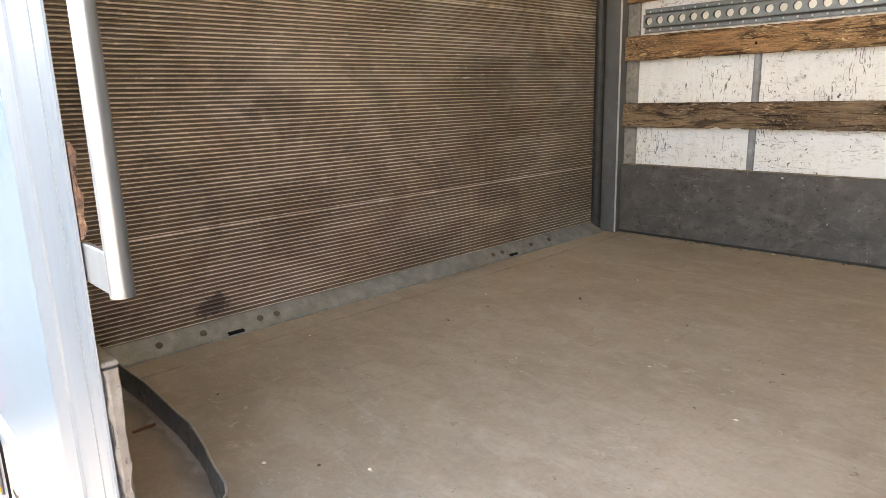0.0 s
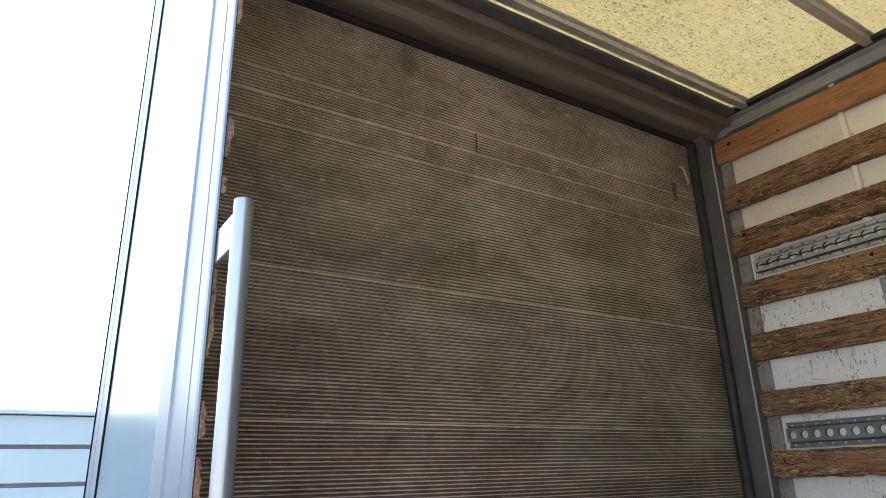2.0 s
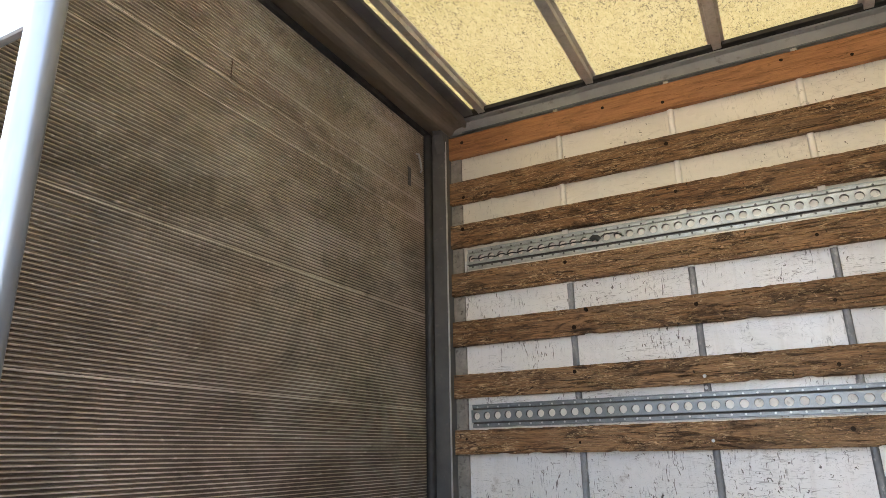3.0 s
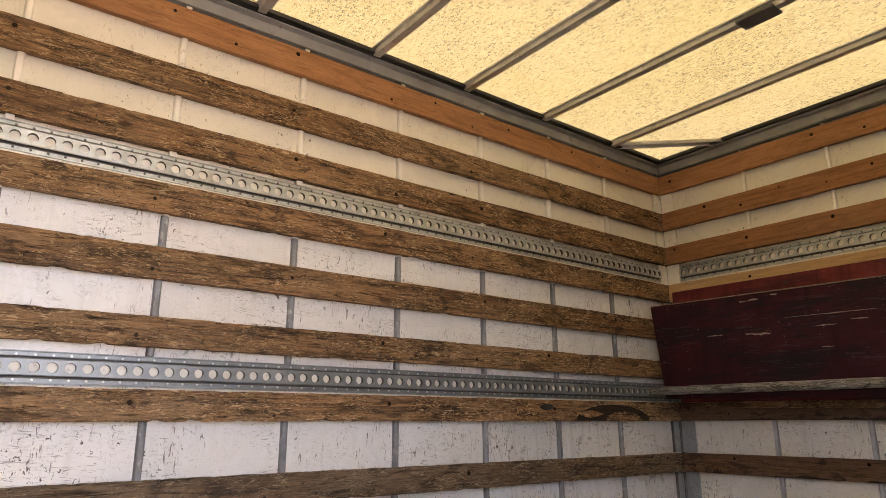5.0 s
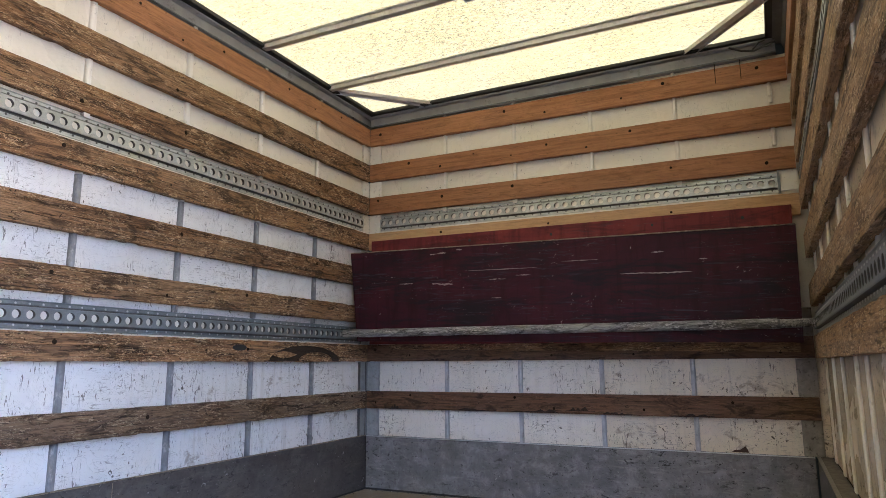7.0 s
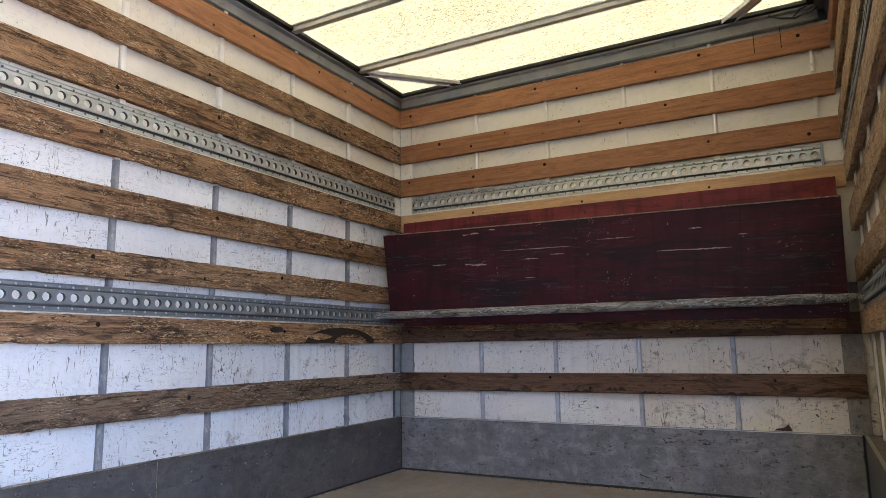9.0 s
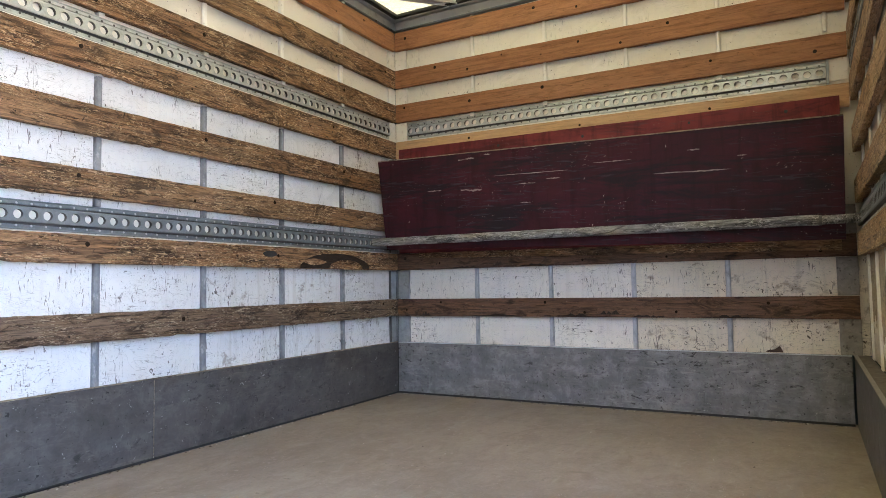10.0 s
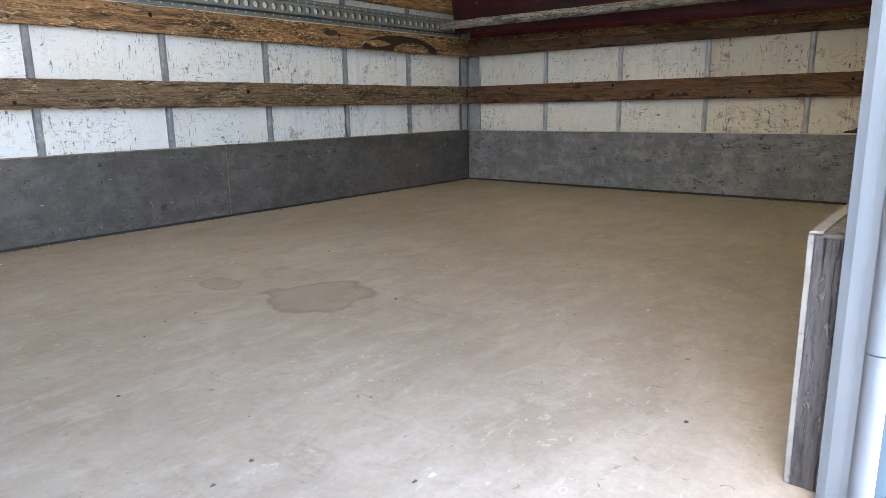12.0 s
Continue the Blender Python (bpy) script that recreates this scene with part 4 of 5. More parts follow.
part("top_rail", extrusion([(-0.082, 2.22), (-0.082, 2.26), (-0.04, 2.26), (-0.04, 2.215), (-0.06, 2.21)], "x", DOOR0 - 0.03, DOOR1 + 0.03), M_JAMB, door_1)

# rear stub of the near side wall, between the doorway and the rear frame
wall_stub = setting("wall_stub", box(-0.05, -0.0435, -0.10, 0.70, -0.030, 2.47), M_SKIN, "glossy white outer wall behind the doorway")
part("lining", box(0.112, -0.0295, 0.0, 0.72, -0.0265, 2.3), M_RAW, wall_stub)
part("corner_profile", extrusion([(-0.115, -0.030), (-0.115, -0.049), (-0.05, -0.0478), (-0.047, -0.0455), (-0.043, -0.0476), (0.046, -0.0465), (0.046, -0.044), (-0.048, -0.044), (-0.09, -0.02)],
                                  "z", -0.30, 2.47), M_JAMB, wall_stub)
part("corner_seam", box(0.0465, -0.0472, -0.3, 0.056, -0.0425, 2.47), M_GAP, wall_stub)
part("corner_seal", box(-0.124, -0.0515, -0.3, -0.1155, -0.030, 2.47), M_GAP, wall_stub)
bm = box(0.12, -0.0422, 0.0, 0.934, -0.0225, 0.342, bevel=0.003)
part("kick_board", bm, M_KICK, wall_stub, "short worn kick board end beside the doorway")
part("kick_board_end", slat_mesh(0.340, 0.019, 0.005, 8, 0.006, 9), M_FLAKED, wall_stub, m=Matrix.Translation((0.9345, -0.0422, 0)) @ Matrix(((0, -1, 0, 0), (0, 0, 1, 0), (1, 0, 0, 0), (0, 0, 0, 1))))
part("kick_board_cap", box(0.12, -0.0425, 0.342, 0.938, -0.021, 0.349, bevel=0.002), M_FLAKED, wall_stub)
rnd = random.Random(4)
for z0, z1, w in ((1.46, 1.56, 0.012), (1.238, 1.302, 0.011), (1.182, 1.209, 0.008), (0.96, 1.075, 0.007), (0.86, 0.905, 0.010), (0.79, 0.838, 0.010), (0.50, 0.61, 0.010)):
    # torn remnants of the old plywood lining
    n = 9
    outline = [(-0.0425, z0)] + [(-0.0425 + w * (0.45 + 0.55 * rnd.random()) * (0.4 if k in (0, n) else 1), z0 + (z1 - z0) * k / n) for k in range(n + 1)] + [(-0.0425, z1)]
    part("torn_plywood", extrusion(outline, "x", 0.928, 0.941), M_RAW, wall_stub)

# ---- rear frame ----
rear_frame = tagged(empty("rear_frame"), "dark grey painted steel rear frame with a black rubber seal", "frame", kind="structure")
part("post", extrusion([(0.030, 2.437), (0.104, 2.437), (0.110, 2.443), (0.110, 2.56), (-0.06, 2.56), (-0.06, 2.50), (0.030, 2.50)], "z", -0.06, 2.45), M_POST_SHADE, rear_frame)
part("post_edge", box(0.104, 2.4355, 0.0, 0.1115, 2.4405, 2.30, bevel=0.001), M_ZINC2, rear_frame)
part("post", extrusion([(0.03, -0.0255), (0.11, -0.0255), (0.11, -0.0295), (-0.045, -0.0295), (-0.045, -0.022), (0.03, -0.022)], "z", 0.0, 2.45), M_POST_SHADE, rear_frame)
head = [(0.030, 2.47), (0.030, 2.354), (0.085, 2.343), (0.104, 2.343), (0.117, 2.347), (0.126, 2.355), (0.133, 2.366), (0.143, 2.375), (0.160, 2.380), (0.188, 2.383), (0.194, 2.376),
        (0.204, 2.376), (0.209, 2.384), (0.212, 2.398), (0.212, 2.47)]
part("header", extrusion(head, "y", -0.04, 2.50), M_HEADER, rear_frame)
part("header_flange", box(0.2125, -0.03, 2.412, 0.268, 2.44, 2.430, bevel=0.002), M_POST_SHADE, rear_frame)
part("gusset", extrusion([(2.437, 2.24), (2.437, 2.40), (2.30, 2.40), (2.35, 2.372), (2.40, 2.33)], "x", 0.06, 0.108), M_POST_SHADE, rear_frame)
bm = bmesh.new()
add_tube(bm, [(0.018, 2.414, 0.0), (0.018, 2.414, 1.2), (0.018, 2.414, 2.34)], 0.024, 12)
part("seal", bm, M_RUBBER, rear_frame, "black rubber door seal")
bm = box(-0.02, 2.412, 0.0, 0.03, 2.499, 2.45, bevel=0.004)
part("seal_strip", bm, M_RUBBER, rear_frame)
# black strip below the header stands in for the shadow band above the lift
part("seal_strip", extrusion([(0.004, 2.338), (0.012, 2.332), (0.024, 2.336), (0.029, 2.348), (0.029, 2.44), (0.004, 2.44)], "y", -0.03, 2.41), M_RUBBER, rear_frame)

# ---- tail lift platform, folded up behind the rear frame ----
tail_lift = tagged(empty("tail_lift_platform"), "closed tail lift platform of dirty ribbed aluminium planks", "tail lift")
PITCH = 0.0116
part("backing", box(-0.06, -0.04, -0.02, -0.012, 2.46, 2.42), M_GROOVE, tail_lift)
seams = [0.035, 0.303, 0.964, 1.398, 1.86, 1.956, 2.045, 2.40]
for z0, z1 in zip(seams, seams[1:]):
    bm = bmesh.new()
    n = max(1, round((z1 - z0 - 0.008) / PITCH))
    p = (z1 - z0 - 0.008) / n
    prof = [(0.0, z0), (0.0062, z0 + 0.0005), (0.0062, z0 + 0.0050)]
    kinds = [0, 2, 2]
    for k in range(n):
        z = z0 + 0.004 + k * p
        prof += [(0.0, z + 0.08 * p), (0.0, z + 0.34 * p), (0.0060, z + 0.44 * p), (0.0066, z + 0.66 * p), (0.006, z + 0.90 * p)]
        # slot 1 brightens the crest faces, slot 0 keeps the grooves painted dark
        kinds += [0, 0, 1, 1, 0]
    prof += [(0.0, z1 - 0.003), (0.0, z1)]
    kinds += [0, 0]
    ys = [-0.04 + 2.49 * k / 10 for k in range(11)]
    rows = [[bm.verts.new((x + 0.0015 * noise.noise((y * 0.9, z0 * 7, 1)), y, z)) for x, z in prof] for y in ys]
    for a, b in zip(rows, rows[1:]):
        for k in range(len(prof) - 1):
            f = bm.faces.new((a[k], a[k + 1], b[k + 1], b[k]))
            f.material_index = kinds[k + 1]
    bmesh.ops.recalc_face_normals(bm, faces=bm.faces[:])
    if bm.faces[0].normal.x < 0:
        bmesh.ops.reverse_faces(bm, faces=bm.faces[:])
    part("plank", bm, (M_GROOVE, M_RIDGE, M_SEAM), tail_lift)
part("plank_joint", box(0.0005, 1.0945, 1.962, 0.0072, 1.0970, 2.047), M_RUST, tail_lift)
part("rub_strip", box(0.0052, -0.02, 1.9575, 0.0084, 1.092, 1.9635, bevel=0.001), M_SEAM, tail_lift)
part("rub_strip", box(0.0052, 1.205, 1.953, 0.0080, 1.30, 1.9575, bevel=0.001), M_SEAM, tail_lift)
bm = extrusion([(0.003, 0.043), (0.012, 0.043), (0.058, 0.004), (0.058, -0.003), (0.003, -0.003)], "y", -0.04, 2.41)
part("bottom_angle", bm, M_ANGLE, tail_lift, "grey bolted alloy angle along the bottom")
for y in (0.336, 0.458, 0.631, 0.686, 1.66, 1.715, 1.90, 2.025):
    bm = bmesh.new()
    bolt(bm, 0.036, y, 0.0225, 0.010, 0.006, (0.65, 0, 0.76))
    part("bolt", bm, M_BITS, tail_lift)
for y in (0.545, 1.766):
    part("slot", box(0.043, y - 0.024, 0.003, 0.0585, y + 0.024, 0.0115, bevel=0.001), M_GAP, tail_lift)
bm = box(0.004, 2.235, 2.012, 0.010, 2.262, 2.108, bevel=0.002)
part("catch_plate", bm, M_STRIP, tail_lift)
bm = bmesh.new()
add_tube(bm, [(0.006, 2.318, 2.205), (0.018, 2.318, 2.203), (0.022, 2.324, 2.180), (0.021, 2.338, 2.150), (0.018, 2.352, 2.128), (0.006, 2.358, 2.122)], 0.005, 8)
part("hook", bm, M_ZINC2, tail_lift)

# ---- roof ----
bm = bmesh.new()
nx, ny = 40, 20
grid = [[bm.verts.new((0.05 + 4.74 * i / nx, -0.06 + 2.58 * j / ny, ZR + 0.004 * noise.noise((i * 0.7, j * 0.7, 3)))) for j in range(ny + 1)] for i in range(nx + 1)]
for i in range(nx):
    for j in range(ny):
        bm.faces.new((grid[i][j], grid[i + 1][j], grid[i + 1][j + 1], grid[i][j + 1]))
ceiling = tagged(part("ceiling", bm, M_ROOF, smooth=True), "translucent yellowed glass-fibre roof sheet", "ceiling", kind="structure")
bow_outline = [(-0.034, 2.441), (-0.034, 2.434), (-0.020, 2.432), (-0.017, 2.410), (0.017, 2.410), (0.020, 2.432), (0.034, 2.434), (0.034, 2.441)]
first_bow = None
for x in (0.315, 0.866, 1.421, 1.976, 2.533, 3.074, 3.640, 4.238):
    if first_bow is None:
        first_bow = part("roof_bow", extrusion(bow_outline, "y", 0.03, 2.44), M_BOW, m=Matrix.Translation((x, 0, 0)))
        tagged(first_bow, "grey alloy roof bow spanning the translucent roof", "roof bow", "bows under the roof", "structure")
    else:
        tagged(share(first_bow, None, Matrix.Translation((x, 0, 0))), "grey alloy roof bow spanning the translucent roof", "roof bow", "bows under the roof", "structure")
for a, b in (((4.27, 2.435), (4.73, 2.01)), ((4.73, 0.42), (4.27, 0.035))):
    d = Vector((b[0] - a[0], b[1] - a[1], 0))
    bm = extrusion([(-0.034, 2.431), (-0.034, 2.426), (-0.030, 2.412), (-0.026, 2.412), (-0.022, 2.424), (0.022, 2.424), (0.026, 2.412), (0.030, 2.412), (0.034, 2.426), (0.034, 2.431)], "y", 0, d.length)
    ang = math.atan2(-d.x, d.y)
    tagged(part("roof_brace", bm, M_BOW, m=Matrix.Translation((a[0], a[1], 0)) @ Matrix.Rotation(ang, 4, "Z")),
           "short diagonal roof brace in the front corner", "roof brace", "braces in the roof corners", "structure")
clip = part("roof_clip", box(3.600, 1.13, 2.404, 3.690, 1.29, 2.4185, bevel=0.003), M_POST_SHADE)
tagged(clip, "dark clip plate fixed under a roof bow", "clip plate")

# ---- things in the load space ----
def grab_handle():
    h = tagged(empty("grab_handle", Matrix.Translation((1.043, -0.038, 0))), "upright galvanised tube grab handle at the side door", "grab handle")
    bm = bmesh.new()
    add_tube(bm, [(0, 0, 0.454), (0, 0, 0.457), (0, 0, 0.8), (0, 0, 1.130), (0, 0, 1.133)], 0.0124, 16)
    part("tube", bm, M_HANDLE, h)
    for z in (0.450, 1.082):
        part("bracket", box(-0.112, -0.004, z, -0.010, 0.004, z + 0.047, bevel=0.0015), M_HANDLE, h)
        bm = bmesh.new()
        add_tube(bm, [(-0.0115, -0.003, z + 0.002), (-0.0115, -0.0035, z + 0.024), (-0.0115, -0.003, z + 0.045)], 0.0028, 6)
        part("weld_bead", bm, M_PLATE, h)
    return h


grab_handle()


def painted_board(name, label, m, length, height, thick, material, seed):
    b = part(name, slat_mesh(length, height, thick, seed, 0.0015, 4), material, m=m)
    return tagged(b, label, "board", "boards behind the load bar")


# boards stood against the front wall behind the load bar
front_board = painted_board("painted_board", "dark red painted plywood board with long scratches", Matrix.Translation((4.562, 2.458, 0.885)) @ Matrix.Rotation(radians(-90), 4, "Z") @ Matrix.Rotation(radians(1.25), 4, "Y")
                            @ Matrix.Rotation(radians(5), 4, "X") @ Matrix.Translation((0, 0, 0.014)), 2.447, 0.542, 0.018, M_MAROON, 3)
for v in front_board.data.vertices:
    # its end is sawn out of square
    if v.co.x < 0.2:
        v.co.x += 0.038 * (1 - v.co.z / 0.542) * (1 - v.co.x / 0.2)
part("edge_strip", box(0, -0.0195, 0.540, 2.445, 0.001, 0.546, bevel=0.001), M_EDGE, front_board)
rnd = random.Random(21)
for x0, x1, z, w in ((0.345, 0.45, 0.312, 0.004), (0.44, 0.62, 0.306, 0.007), (0.60, 0.70, 0.300, 0.009), (0.78, 1.20, 0.372, 0.0025), (0.92, 1.02, 0.318, 0.004), (1.08, 1.16, 0.335, 0.004),
                     (0.47, 0.60, 0.478, 0.005), (0.60, 0.66, 0.482, 0.008), (0.72, 0.76, 0.496, 0.006), (1.34, 1.53, 0.398, 0.0025), (1.64, 1.80, 0.318, 0.003), (1.76, 1.99, 0.316, 0.0055),
                     (1.80, 1.86, 0.42, 0.005), (0.93, 0.99, 0.215, 0.003), (2.02, 2.06, 0.375, 0.004)):
    # long splintered scratches down to the pale ply
    z += 0.028
    n = 16
    lo = [(x0 + (x1 - x0) * k / n, z - w * rnd.random() * math.sin(math.pi * k / n) - 0.0005) for k in range(n + 1)]
    hi = [(x0 + (x1 - x0) * k / n, z + w * rnd.random() * math.sin(math.pi * k / n) + 0.0005) for k in range(n, -1, -1)]
    part("scratch", extrusion(lo + hi, "y", -0.0192, -0.0172), M_SCRATCH, front_board)
for k in range(46):
    # loose chips: one cloud low on the board, the rest scattered
    x, z = (rnd.gauss(1.53, 0.10), rnd.gauss(0.175, 0.018)) if k < 30 else (rnd.uniform(0.2, 2.1), rnd.uniform(0.10, 0.5))
    z += 0.028
    a, r = rnd.uniform(-0.4, 1.9), rnd.uniform(0.0025, 0.008) * (0.6 if k < 30 else 1.0)
    ca, sa = math.cos(a) * r, math.sin(a) * r
    part("chip", extrusion([(x - ca, z - sa), (x + sa * 0.3, z - ca * 0.3), (x + ca, z + sa), (x - sa * 0.25, z + ca * 0.25)], "y", -0.0190, -0.0172), M_SCRATCH, front_board)
back_board = painted_board("painted_board", "brighter red painted board standing against the front wall", Matrix.Translation((4.733, 2.44, 0.882)) @ Matrix.Rotation(radians(-90), 4, "Z") @ Matrix.Rotation(radians(0.6), 4, "Y"),
                           2.432, 0.668, 0.018, M_RED, 5)
for y, z in ((1.741, 1.496), (1.231, 1.486), (0.671, 1.485), (0.23, 1.48)):
    bm = bmesh.new()
    bolt(bm, 2.44 - y, -0.018, z - 0.882 + (2.44 - y) * 0.0105, 0.009, 0.001)
    part("screw_hole", bm, M_BLACK, back_board)
bar = tagged(empty("load_bar", Matrix.Translation((4.485, 0, 0.940))), "weathered round wooden load bar held in the side rails", "load bar")
bm = bmesh.new()
pts = [(-2.475 + 2.475 * 0.955 * k / 24, 0.004 * noise.noise((k * 0.7, 1, 2)), 0.003 - 0.013 * k / 24 + 0.003 * noise.noise((k * 0.8, 7, 2))) for k in range(25)]
add_tube(bm, pts, 0.0235, 14)
part("pole", bm, M_POLE, bar, m=Matrix.Rotation(radians(-90), 4, "Z"))
bm = bmesh.new()
add_tube(bm, [(0, 0.283, -0.0105), (0, 0.108, -0.011), (0, 0.106, -0.011), (0, -0.050, -0.010)], 0.0195, 14)
part("pole_end", bm, M_POLE, bar)
bm = bmesh.new()
add_tube(bm, [(0, 0.114, -0.011), (0, 0.100, -0.011)], 0.0225, 14)
part("collar", bm, M_POST_SHADE, bar)
# a thin plank leaning askew on the lower front slat
tagged(part("loose_plank", slat_mesh(2.28, 0.056, 0.012, 6, 0.001, 0), M_OLD, m=Matrix.Translation((4.7345, 2.30, 0.847)) @ Matrix.Rotation(radians(-90), 4, "Z") @ Matrix.Rotation(radians(1.05), 4, "Y")),
       "thin brown plank lying askew against the front slat", "plank")

# frayed cable ends hanging from the roof edge in the front corner
bm = bmesh.new()
add_tube(bm, [(4.70, 0.22, 2.395), (4.715, 0.16, 2.372), (4.722, 0.10, 2.362), (4.724, 0.05, 2.380), (4.72, 0.0, 2.390)], 0.006, 7)
add_tube(bm, [(4.722, 0.11, 2.366), (4.71, 0.075, 2.398), (4.70, 0.045, 2.402)], 0.005, 7)
add_tube(bm, [(4.722, 0.06, 2.374), (4.705, 0.04, 2.366), (4.70, 0.015, 2.376)], 0.004, 6)
tagged(part("cable", bm, M_BLACK), "short black cable bunched in the roof corner", "cable")

# bent kick strip lying loose on the floor by the doorway
path = [(0.10, 0.190), (0.20, 0.191), (0.32, 0.193), (0.44, 0.190), (0.52, 0.187), (0.58, 0.182), (0.63, 0.176), (0.68, 0.168), (0.715, 0.157), (0.75, 0.149), (0.78, 0.145), (0.815, 0.140), (0.84, 0.128), (0.86, 0.110)]
bm = bmesh.new()
rows, rim = [], []
for k, (x, y) in enumerate(path):
    y += 0.003 * noise.noise((k * 2.3, 1, 4))
    lean = 0.002 + 0.004 * noise.noise((k * 0.9, 5, 2))
    h = 0.050 + 0.005 * noise.noise((k * 1.3, 2, 2))
    ring = [(x, y, 0.0), (x + 0.002, y + lean, h * 0.6), (x + 0.001, y + lean * 1.2, h), (x, y + lean * 1.2 + 0.003, h + 0.001), (x, y + lean + 0.003, h * 0.6), (x, y + 0.003, 0.0)]
    rows.append([bm.verts.new(v) for v in ring])
    rim.append((x, y + lean * 1.2 + 0.002, h + 0.001))
for a, b in zip(rows, rows[1:]):
    for k in range(6):
        bm.faces.new((a[k], a[(k + 1) % 6], b[(k + 1) % 6], b[k]))
bm.faces.new(rows[0][::-1]), bm.faces.new(rows[-1])
bmesh.ops.recalc_face_normals(bm, faces=bm.faces[:])
metal_strip = tagged(part("metal_strip", bm, M_STRIP, smooth=False), "bent loose metal edging strip on the floor by the doorway", "metal strip")
bm = bmesh.new()
add_tube(bm, rim, 0.0026, 6)
part("rim", bm, M_TRIM, metal_strip, "pale rubbed rim")
bm = bmesh.new()
add_tube(bm, [(0.435, 0.126, 0.004), (0.438, 0.138, 0.006), (0.437, 0.153, 0.006), (0.432, 0.171, 0.003)], 0.005, 7, squash=0.6)
tagged(part("wood_chip", bm, M_CHIP), "curved red-brown splinter lying on the floor", "wood chip")

# crumbs on the floor
rnd = random.Random(12)
spots = [(0.387, 0.329), (0.42, 1.206), (0.418, 1.033), (0.583, 1.467), (0.59, 1.46), (0.807, 0.323), (1.825, 0.368), (1.726, 0.582), (1.659, 0.569), (2.197, 0.149), (2.414, 0.954), (3.82, 0.362)]
pale = [(0.726, 0.257), (0.613, 1.773), (1.019, 1.122), (1.277, 0.998), (0.326, 1.299), (0.219, 0.683), (0.884, 0.379), (1.85, 0.36)]
for name, base, count, material, label in (("dark_crumbs", spots, 40, M_BITS, "dark crumbs of dirt scattered on the floor"), ("pale_crumbs", pale, 30, M_BITS2, "pale paint flakes scattered on the floor")):
    bm = bmesh.new()
    for k in range(count + len(base)):
        if k < len(base):
            x, y, s = *base[k], 0.005
        else:
            x, y, s = rnd.uniform(0.2, 4.65), rnd.uniform(0.03, 2.42), rnd.uniform(0.0015, 0.0045)
        a, n = rnd.uniform(0, 6.28), 5
        ring = [bm.verts.new((x + s * rnd.uniform(0.6, 1.5) * math.cos(a + 6.283 * j / n), y + s * rnd.uniform(0.5, 1.0) * math.sin(a + 6.283 * j / n), 0.0003)) for j in range(n)]
        tip = bm.verts.new((x, y, s * 0.7))
        for j in range(n):
            bm.faces.new((ring[j], ring[(j + 1) % n], tip))
    tagged(part(name, bm, material), label, "crumbs", kind="stuff")

# grit swept into the joint along the kick boards
for name, material, label, count in (("dark_grit", M_BITS, "dark grit along the foot of the kick boards", 260), ("pale_grit", M_BITS2, "pale splinters along the foot of the kick boards", 60)):
    bm = bmesh.new()
    for k in range(count):
        off, along = abs(rnd.gauss(0, 0.012)) + 0.006, rnd.random()
        x, y = (0.25 + 4.4 * along, 2.464 - off) if k % 2 else (4.722 - off, 0.03 + 2.4 * along ** 1.3)
        s, a, n = rnd.uniform(0.0015, 0.0065), rnd.uniform(0, 6.28), 5
        ring = [bm.verts.new((x + s * rnd.uniform(0.6, 1.8) * math.cos(a + 6.283 * j / n), y + s * rnd.uniform(0.4, 1.0) * math.sin(a + 6.283 * j / n), 0.0003)) for j in range(n)]
        tip = bm.verts.new((x, y, s * 0.8))
        for j in range(n):
            bm.faces.new((ring[j], ring[(j + 1) % n], tip))
    tagged(part(name, bm, material), label, "grit", kind="stuff")

# ---- outside ----
ground = setting("ground", box(-300, -300, -1.35, 300, 300, -1.155), M_GROUND, "sandy yard ground", "ground")
pavement = setting("pavement", box(-3.19, -3.0, -1.154, -0.4, 2.5, -1.146), M_STONE, "yard paved with grey concrete blocks", "pavement")
stone = None
for i in range(12):
    for j in range(13):
        x, y = -3.18 + i * 0.212 + (0.106 if j % 2 else 0), -1.05 + j * 0.112
        m = Matrix.Translation((x, y, -1.146 + 0.003 * noise.noise((i * 1.7, j * 2.3, 5))))
        if stone is None:
            stone = part("paver", box(0, 0, 0, 0.202, 0.102, 0.045, bevel=0.006), M_STONE, pavement, m=m)
        else:
            share(stone, pavement, m)

building = tagged(empty("building"), "low pale blue building clad in horizontal panels", "building")
part("wall", box(-6.2, -9.6, -1.155, -3.226, 3.9, 1.26), M_JOINT, building)
for k in range(10):
    z0 = 1.064 - 0.2266 * k
    part("cladding_panel", box(-3.226, -9.6, z0 + 0.013, -3.20, 3.9, z0 + 0.2136 if k else 1.255, bevel=0.004), M_CLAD, building)
part("roof_edge", box(-6.25, -9.65, 1.26, -3.17, 3.95, 1.29, bevel=0.005), M_CLAD, building)


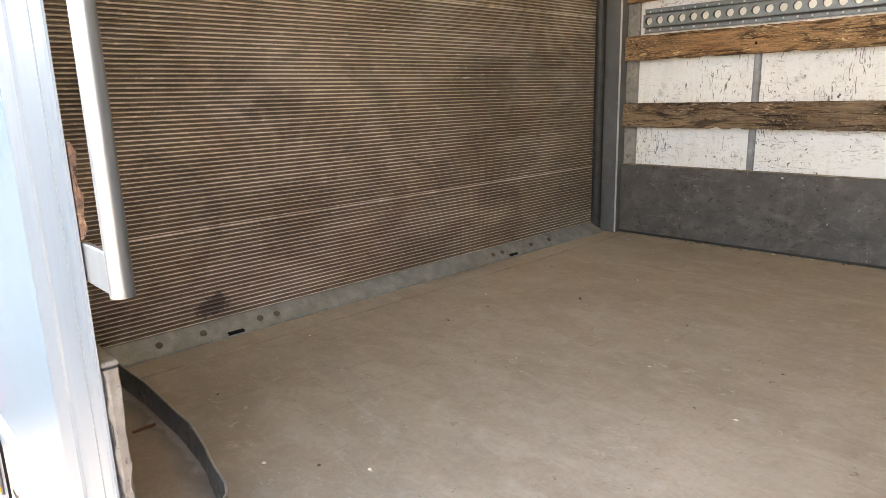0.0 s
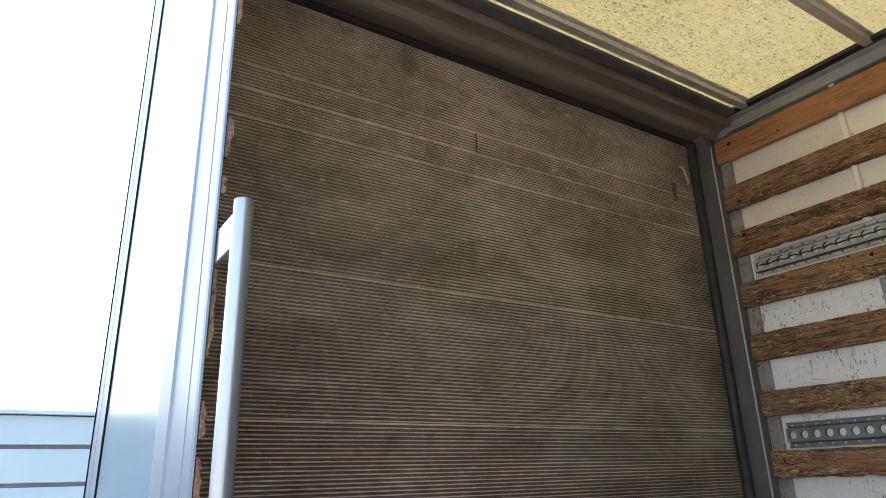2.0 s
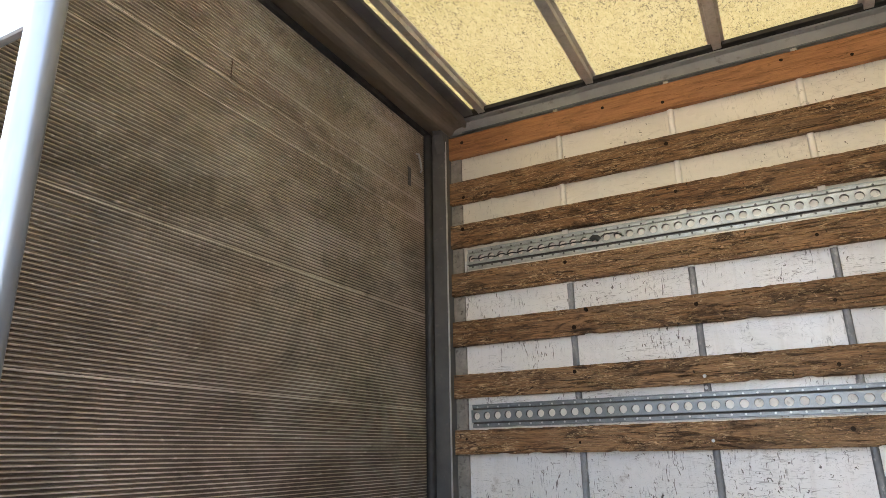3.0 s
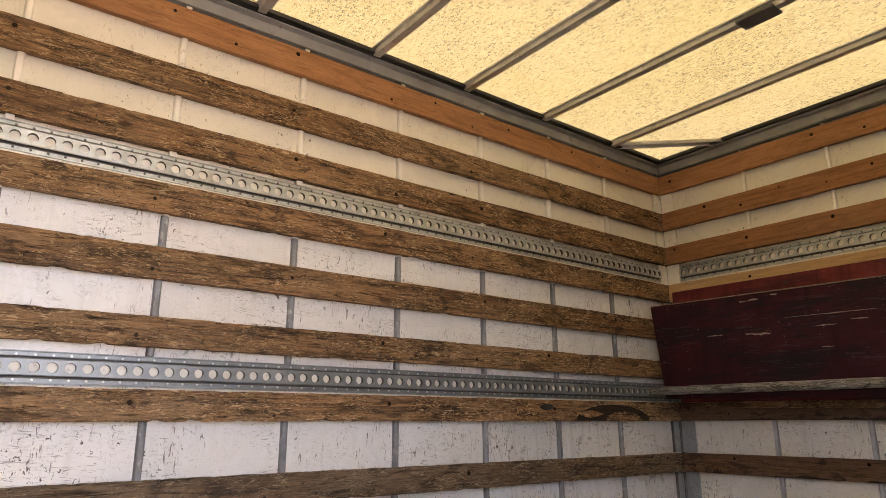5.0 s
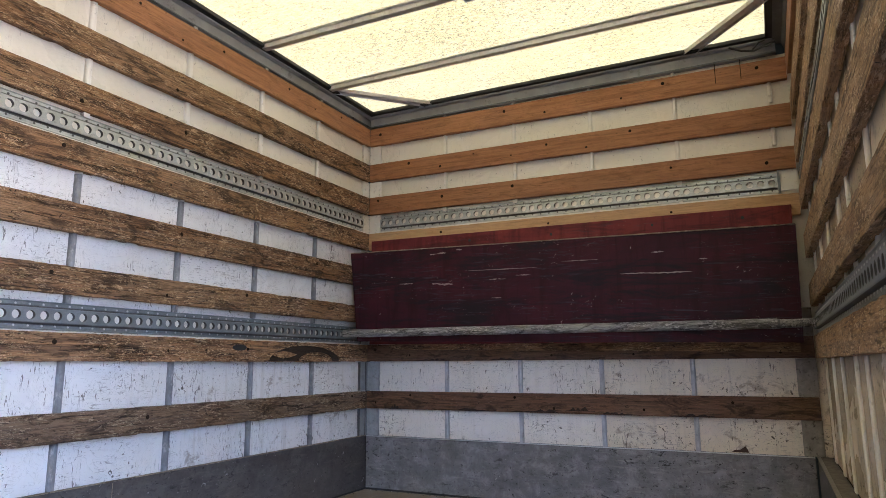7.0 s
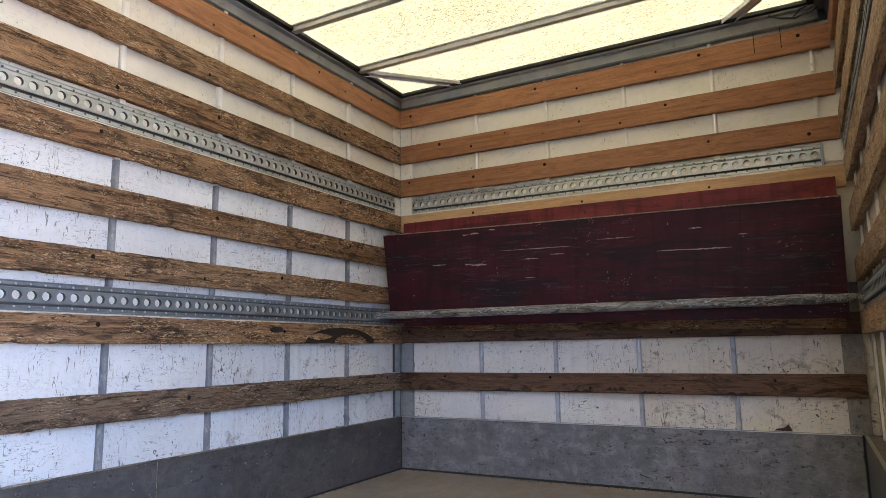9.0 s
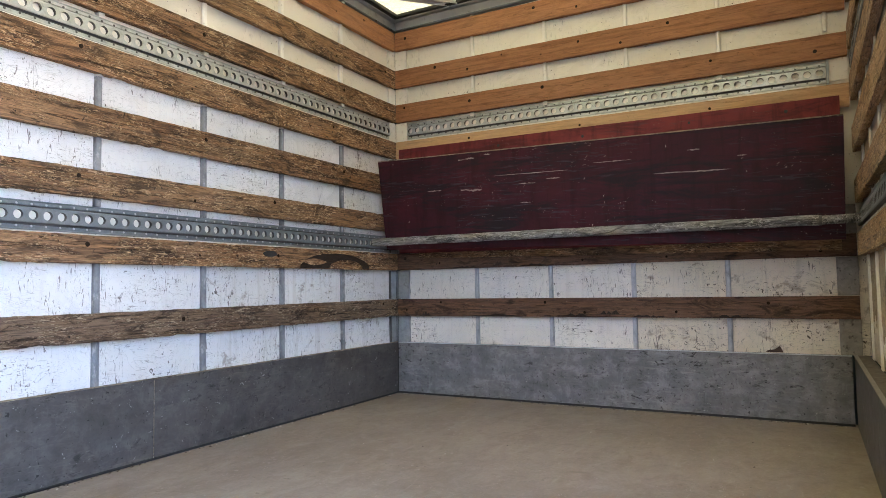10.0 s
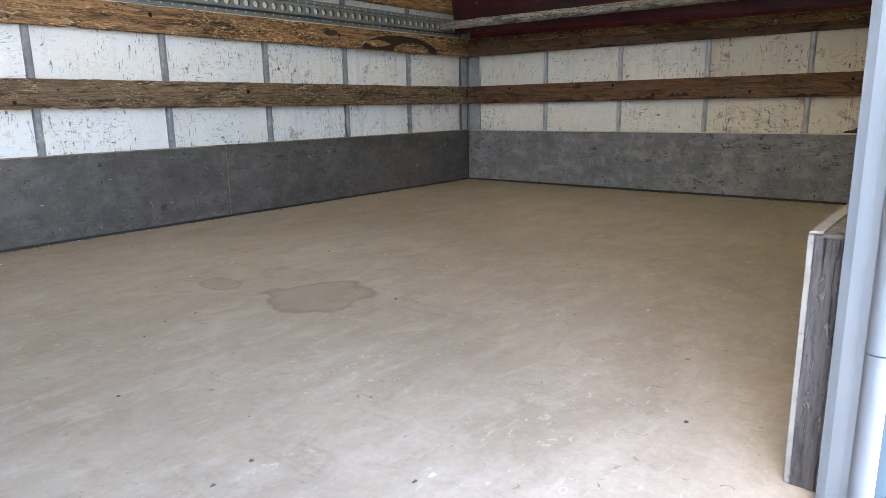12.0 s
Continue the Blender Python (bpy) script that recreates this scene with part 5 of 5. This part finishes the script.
def sack_trolley():
    t = tagged(empty("sack_trolley", Matrix.Translation((-2.75, 0, -1.146))), "grey sheeted trolley with white tube frame and pale wheels", "trolley")
    bm = bmesh.new()
    add_tube(bm, [(0, -0.085, 0.10), (0, -0.028, 1.42), (0, -0.045, 1.50), (0, -0.11, 1.545), (0, -0.40, 1.55), (0, -0.47, 1.53), (0, -0.51, 1.46), (0, -0.55, 0.14)], 0.016, 10)
    part("tube_frame", bm, M_TUBE, t)
    part("sheet", box(-0.02, -0.53, 0.14, -0.008, -0.065, 1.49, bevel=0.004), M_SHEET, t)
    for z in (1.10, 0.61, 0.11):
        bm = bmesh.new()
        add_tube(bm, [(0.004, -0.54, z), (0.004, -0.055, z + 0.01)], 0.014, 8)
        part("cross_bar", bm, M_TUBE, t)
    part("black_upright", box(-0.005, -0.085, 0.05, 0.025, -0.048, 0.74, bevel=0.006), M_BLACK, t)
    bm = bmesh.new()
    add_tube(bm, [(0.02, -0.018, 1.07), (0.03, 0.012, 1.16), (0.03, 0.036, 1.25)], 0.021, 10)
    add_tube(bm, [(0.03, 0.045, 1.235), (0.03, 0.083, 1.235), (0.03, 0.088, 1.19), (0.03, 0.055, 1.10), (0.02, 0.005, 1.07)], 0.008, 8)
    part("grip", bm, M_BLACK, t)
    bm = bmesh.new()
    add_tube(bm, [(-0.02, -0.003, 0.82), (0.005, -0.003, 0.82), (0.007, -0.003, 0.82), (0.032, -0.003, 0.82)], 0.036, 12)
    add_tube(bm, [(0.01, 0.0, 1.0), (0.015, 0.005, 0.9), (0.015, 0.01, 0.84)], 0.006, 6)
    part("cable_drum", bm, M_BLACK, t)
    for y in (0.026, -0.60):
        wheel = tagged(empty("wheel", Matrix.Translation((0.11, y, 0.152))), "small wheel with a ribbed pale tyre")
        wheel.parent = t
        bm = bmesh.new()
        n, k = 28, 10
        rows = []
        for i in range(n):
            a = 2 * math.pi * i / n
            rr = 0.110 + (0.006 if i % 2 else 0)
            rows.append([bm.verts.new(((rr + 0.036 * math.cos(b)) * math.cos(a), 0.042 * math.sin(b), (rr + 0.036 * math.cos(b)) * math.sin(a))) for b in (2 * math.pi * j / k for j in range(k))])
        for i in range(n):
            for j in range(k):
                bm.faces.new((rows[i][j], rows[i][(j + 1) % k], rows[(i + 1) % n][(j + 1) % k], rows[(i + 1) % n][j]))
        bmesh.ops.recalc_face_normals(bm, faces=bm.faces[:])
        part("tyre", bm, M_TYRE, wheel)
        bm = bmesh.new()
        add_tube(bm, [(0, -0.03, 0), (0, 0.03, 0)], 0.075, 16)
        part("rim", bm, M_BLACK, wheel)
    return t


sack_trolley()


def corner_guard(z0, z1, holes):
    g = tagged(empty("corner_guard", Matrix.Translation((-0.045, -0.044, z0))), "orange plastic corner guard on the rear body edge", "corner guard", "guards on the rear edge")
    h = z1 - z0
    outline = [(-0.022, 0.012), (-0.022, -0.012), (-0.012, -0.018), (0.030, -0.018), (0.036, -0.012), (0.036, -0.002), (-0.016, -0.002), (-0.016, 0.012)]
    part("shell", extrusion(outline, "z", 0, h), M_ORANGE, g)
    for k in range(holes):
        bm = bmesh.new()
        bolt(bm, -0.022, -0.004, h * (k + 0.5) / holes, 0.016, 0.010, (-1, 0, 0))
        part("knob", bm, M_ORANGE, g)
    for z in (0.02, h - 0.02):
        bm = bmesh.new()
        bolt(bm, 0.014, -0.018, z, 0.006, 0.002)
        part("screw", bm, M_BLACK, g)
    return g


corner_guard(0.388, 0.541, 1)
corner_guard(-0.045, 0.236, 3)


def marker_lamp():
    e = tagged(empty("marker_lamp", Matrix.Translation((-0.030, -0.044, -0.255))), "amber side marker lamp low on the rear body edge", "marker lamp")
    part("base", box(-0.030, -0.010, 0, 0.030, 0.001, 0.130, bevel=0.003), M_BLACK, e)
    bm = bmesh.new()
    rows = [[bm.verts.new((x * k, y, 0.065 + z * k)) for x, z in ((-0.024, -0.058), (0.024, -0.058), (0.024, 0.058), (-0.024, 0.058))] for y, k in ((-0.010, 1.0), (-0.020, 0.95), (-0.026, 0.7))]
    for a, b in zip(rows, rows[1:]):
        for k in range(4):
            bm.faces.new((a[k], a[(k + 1) % 4], b[(k + 1) % 4], b[k]))
    bm.faces.new(rows[-1])
    part("lens", bm, M_AMBER, e, "ribbed amber lens")
    return e


marker_lamp()
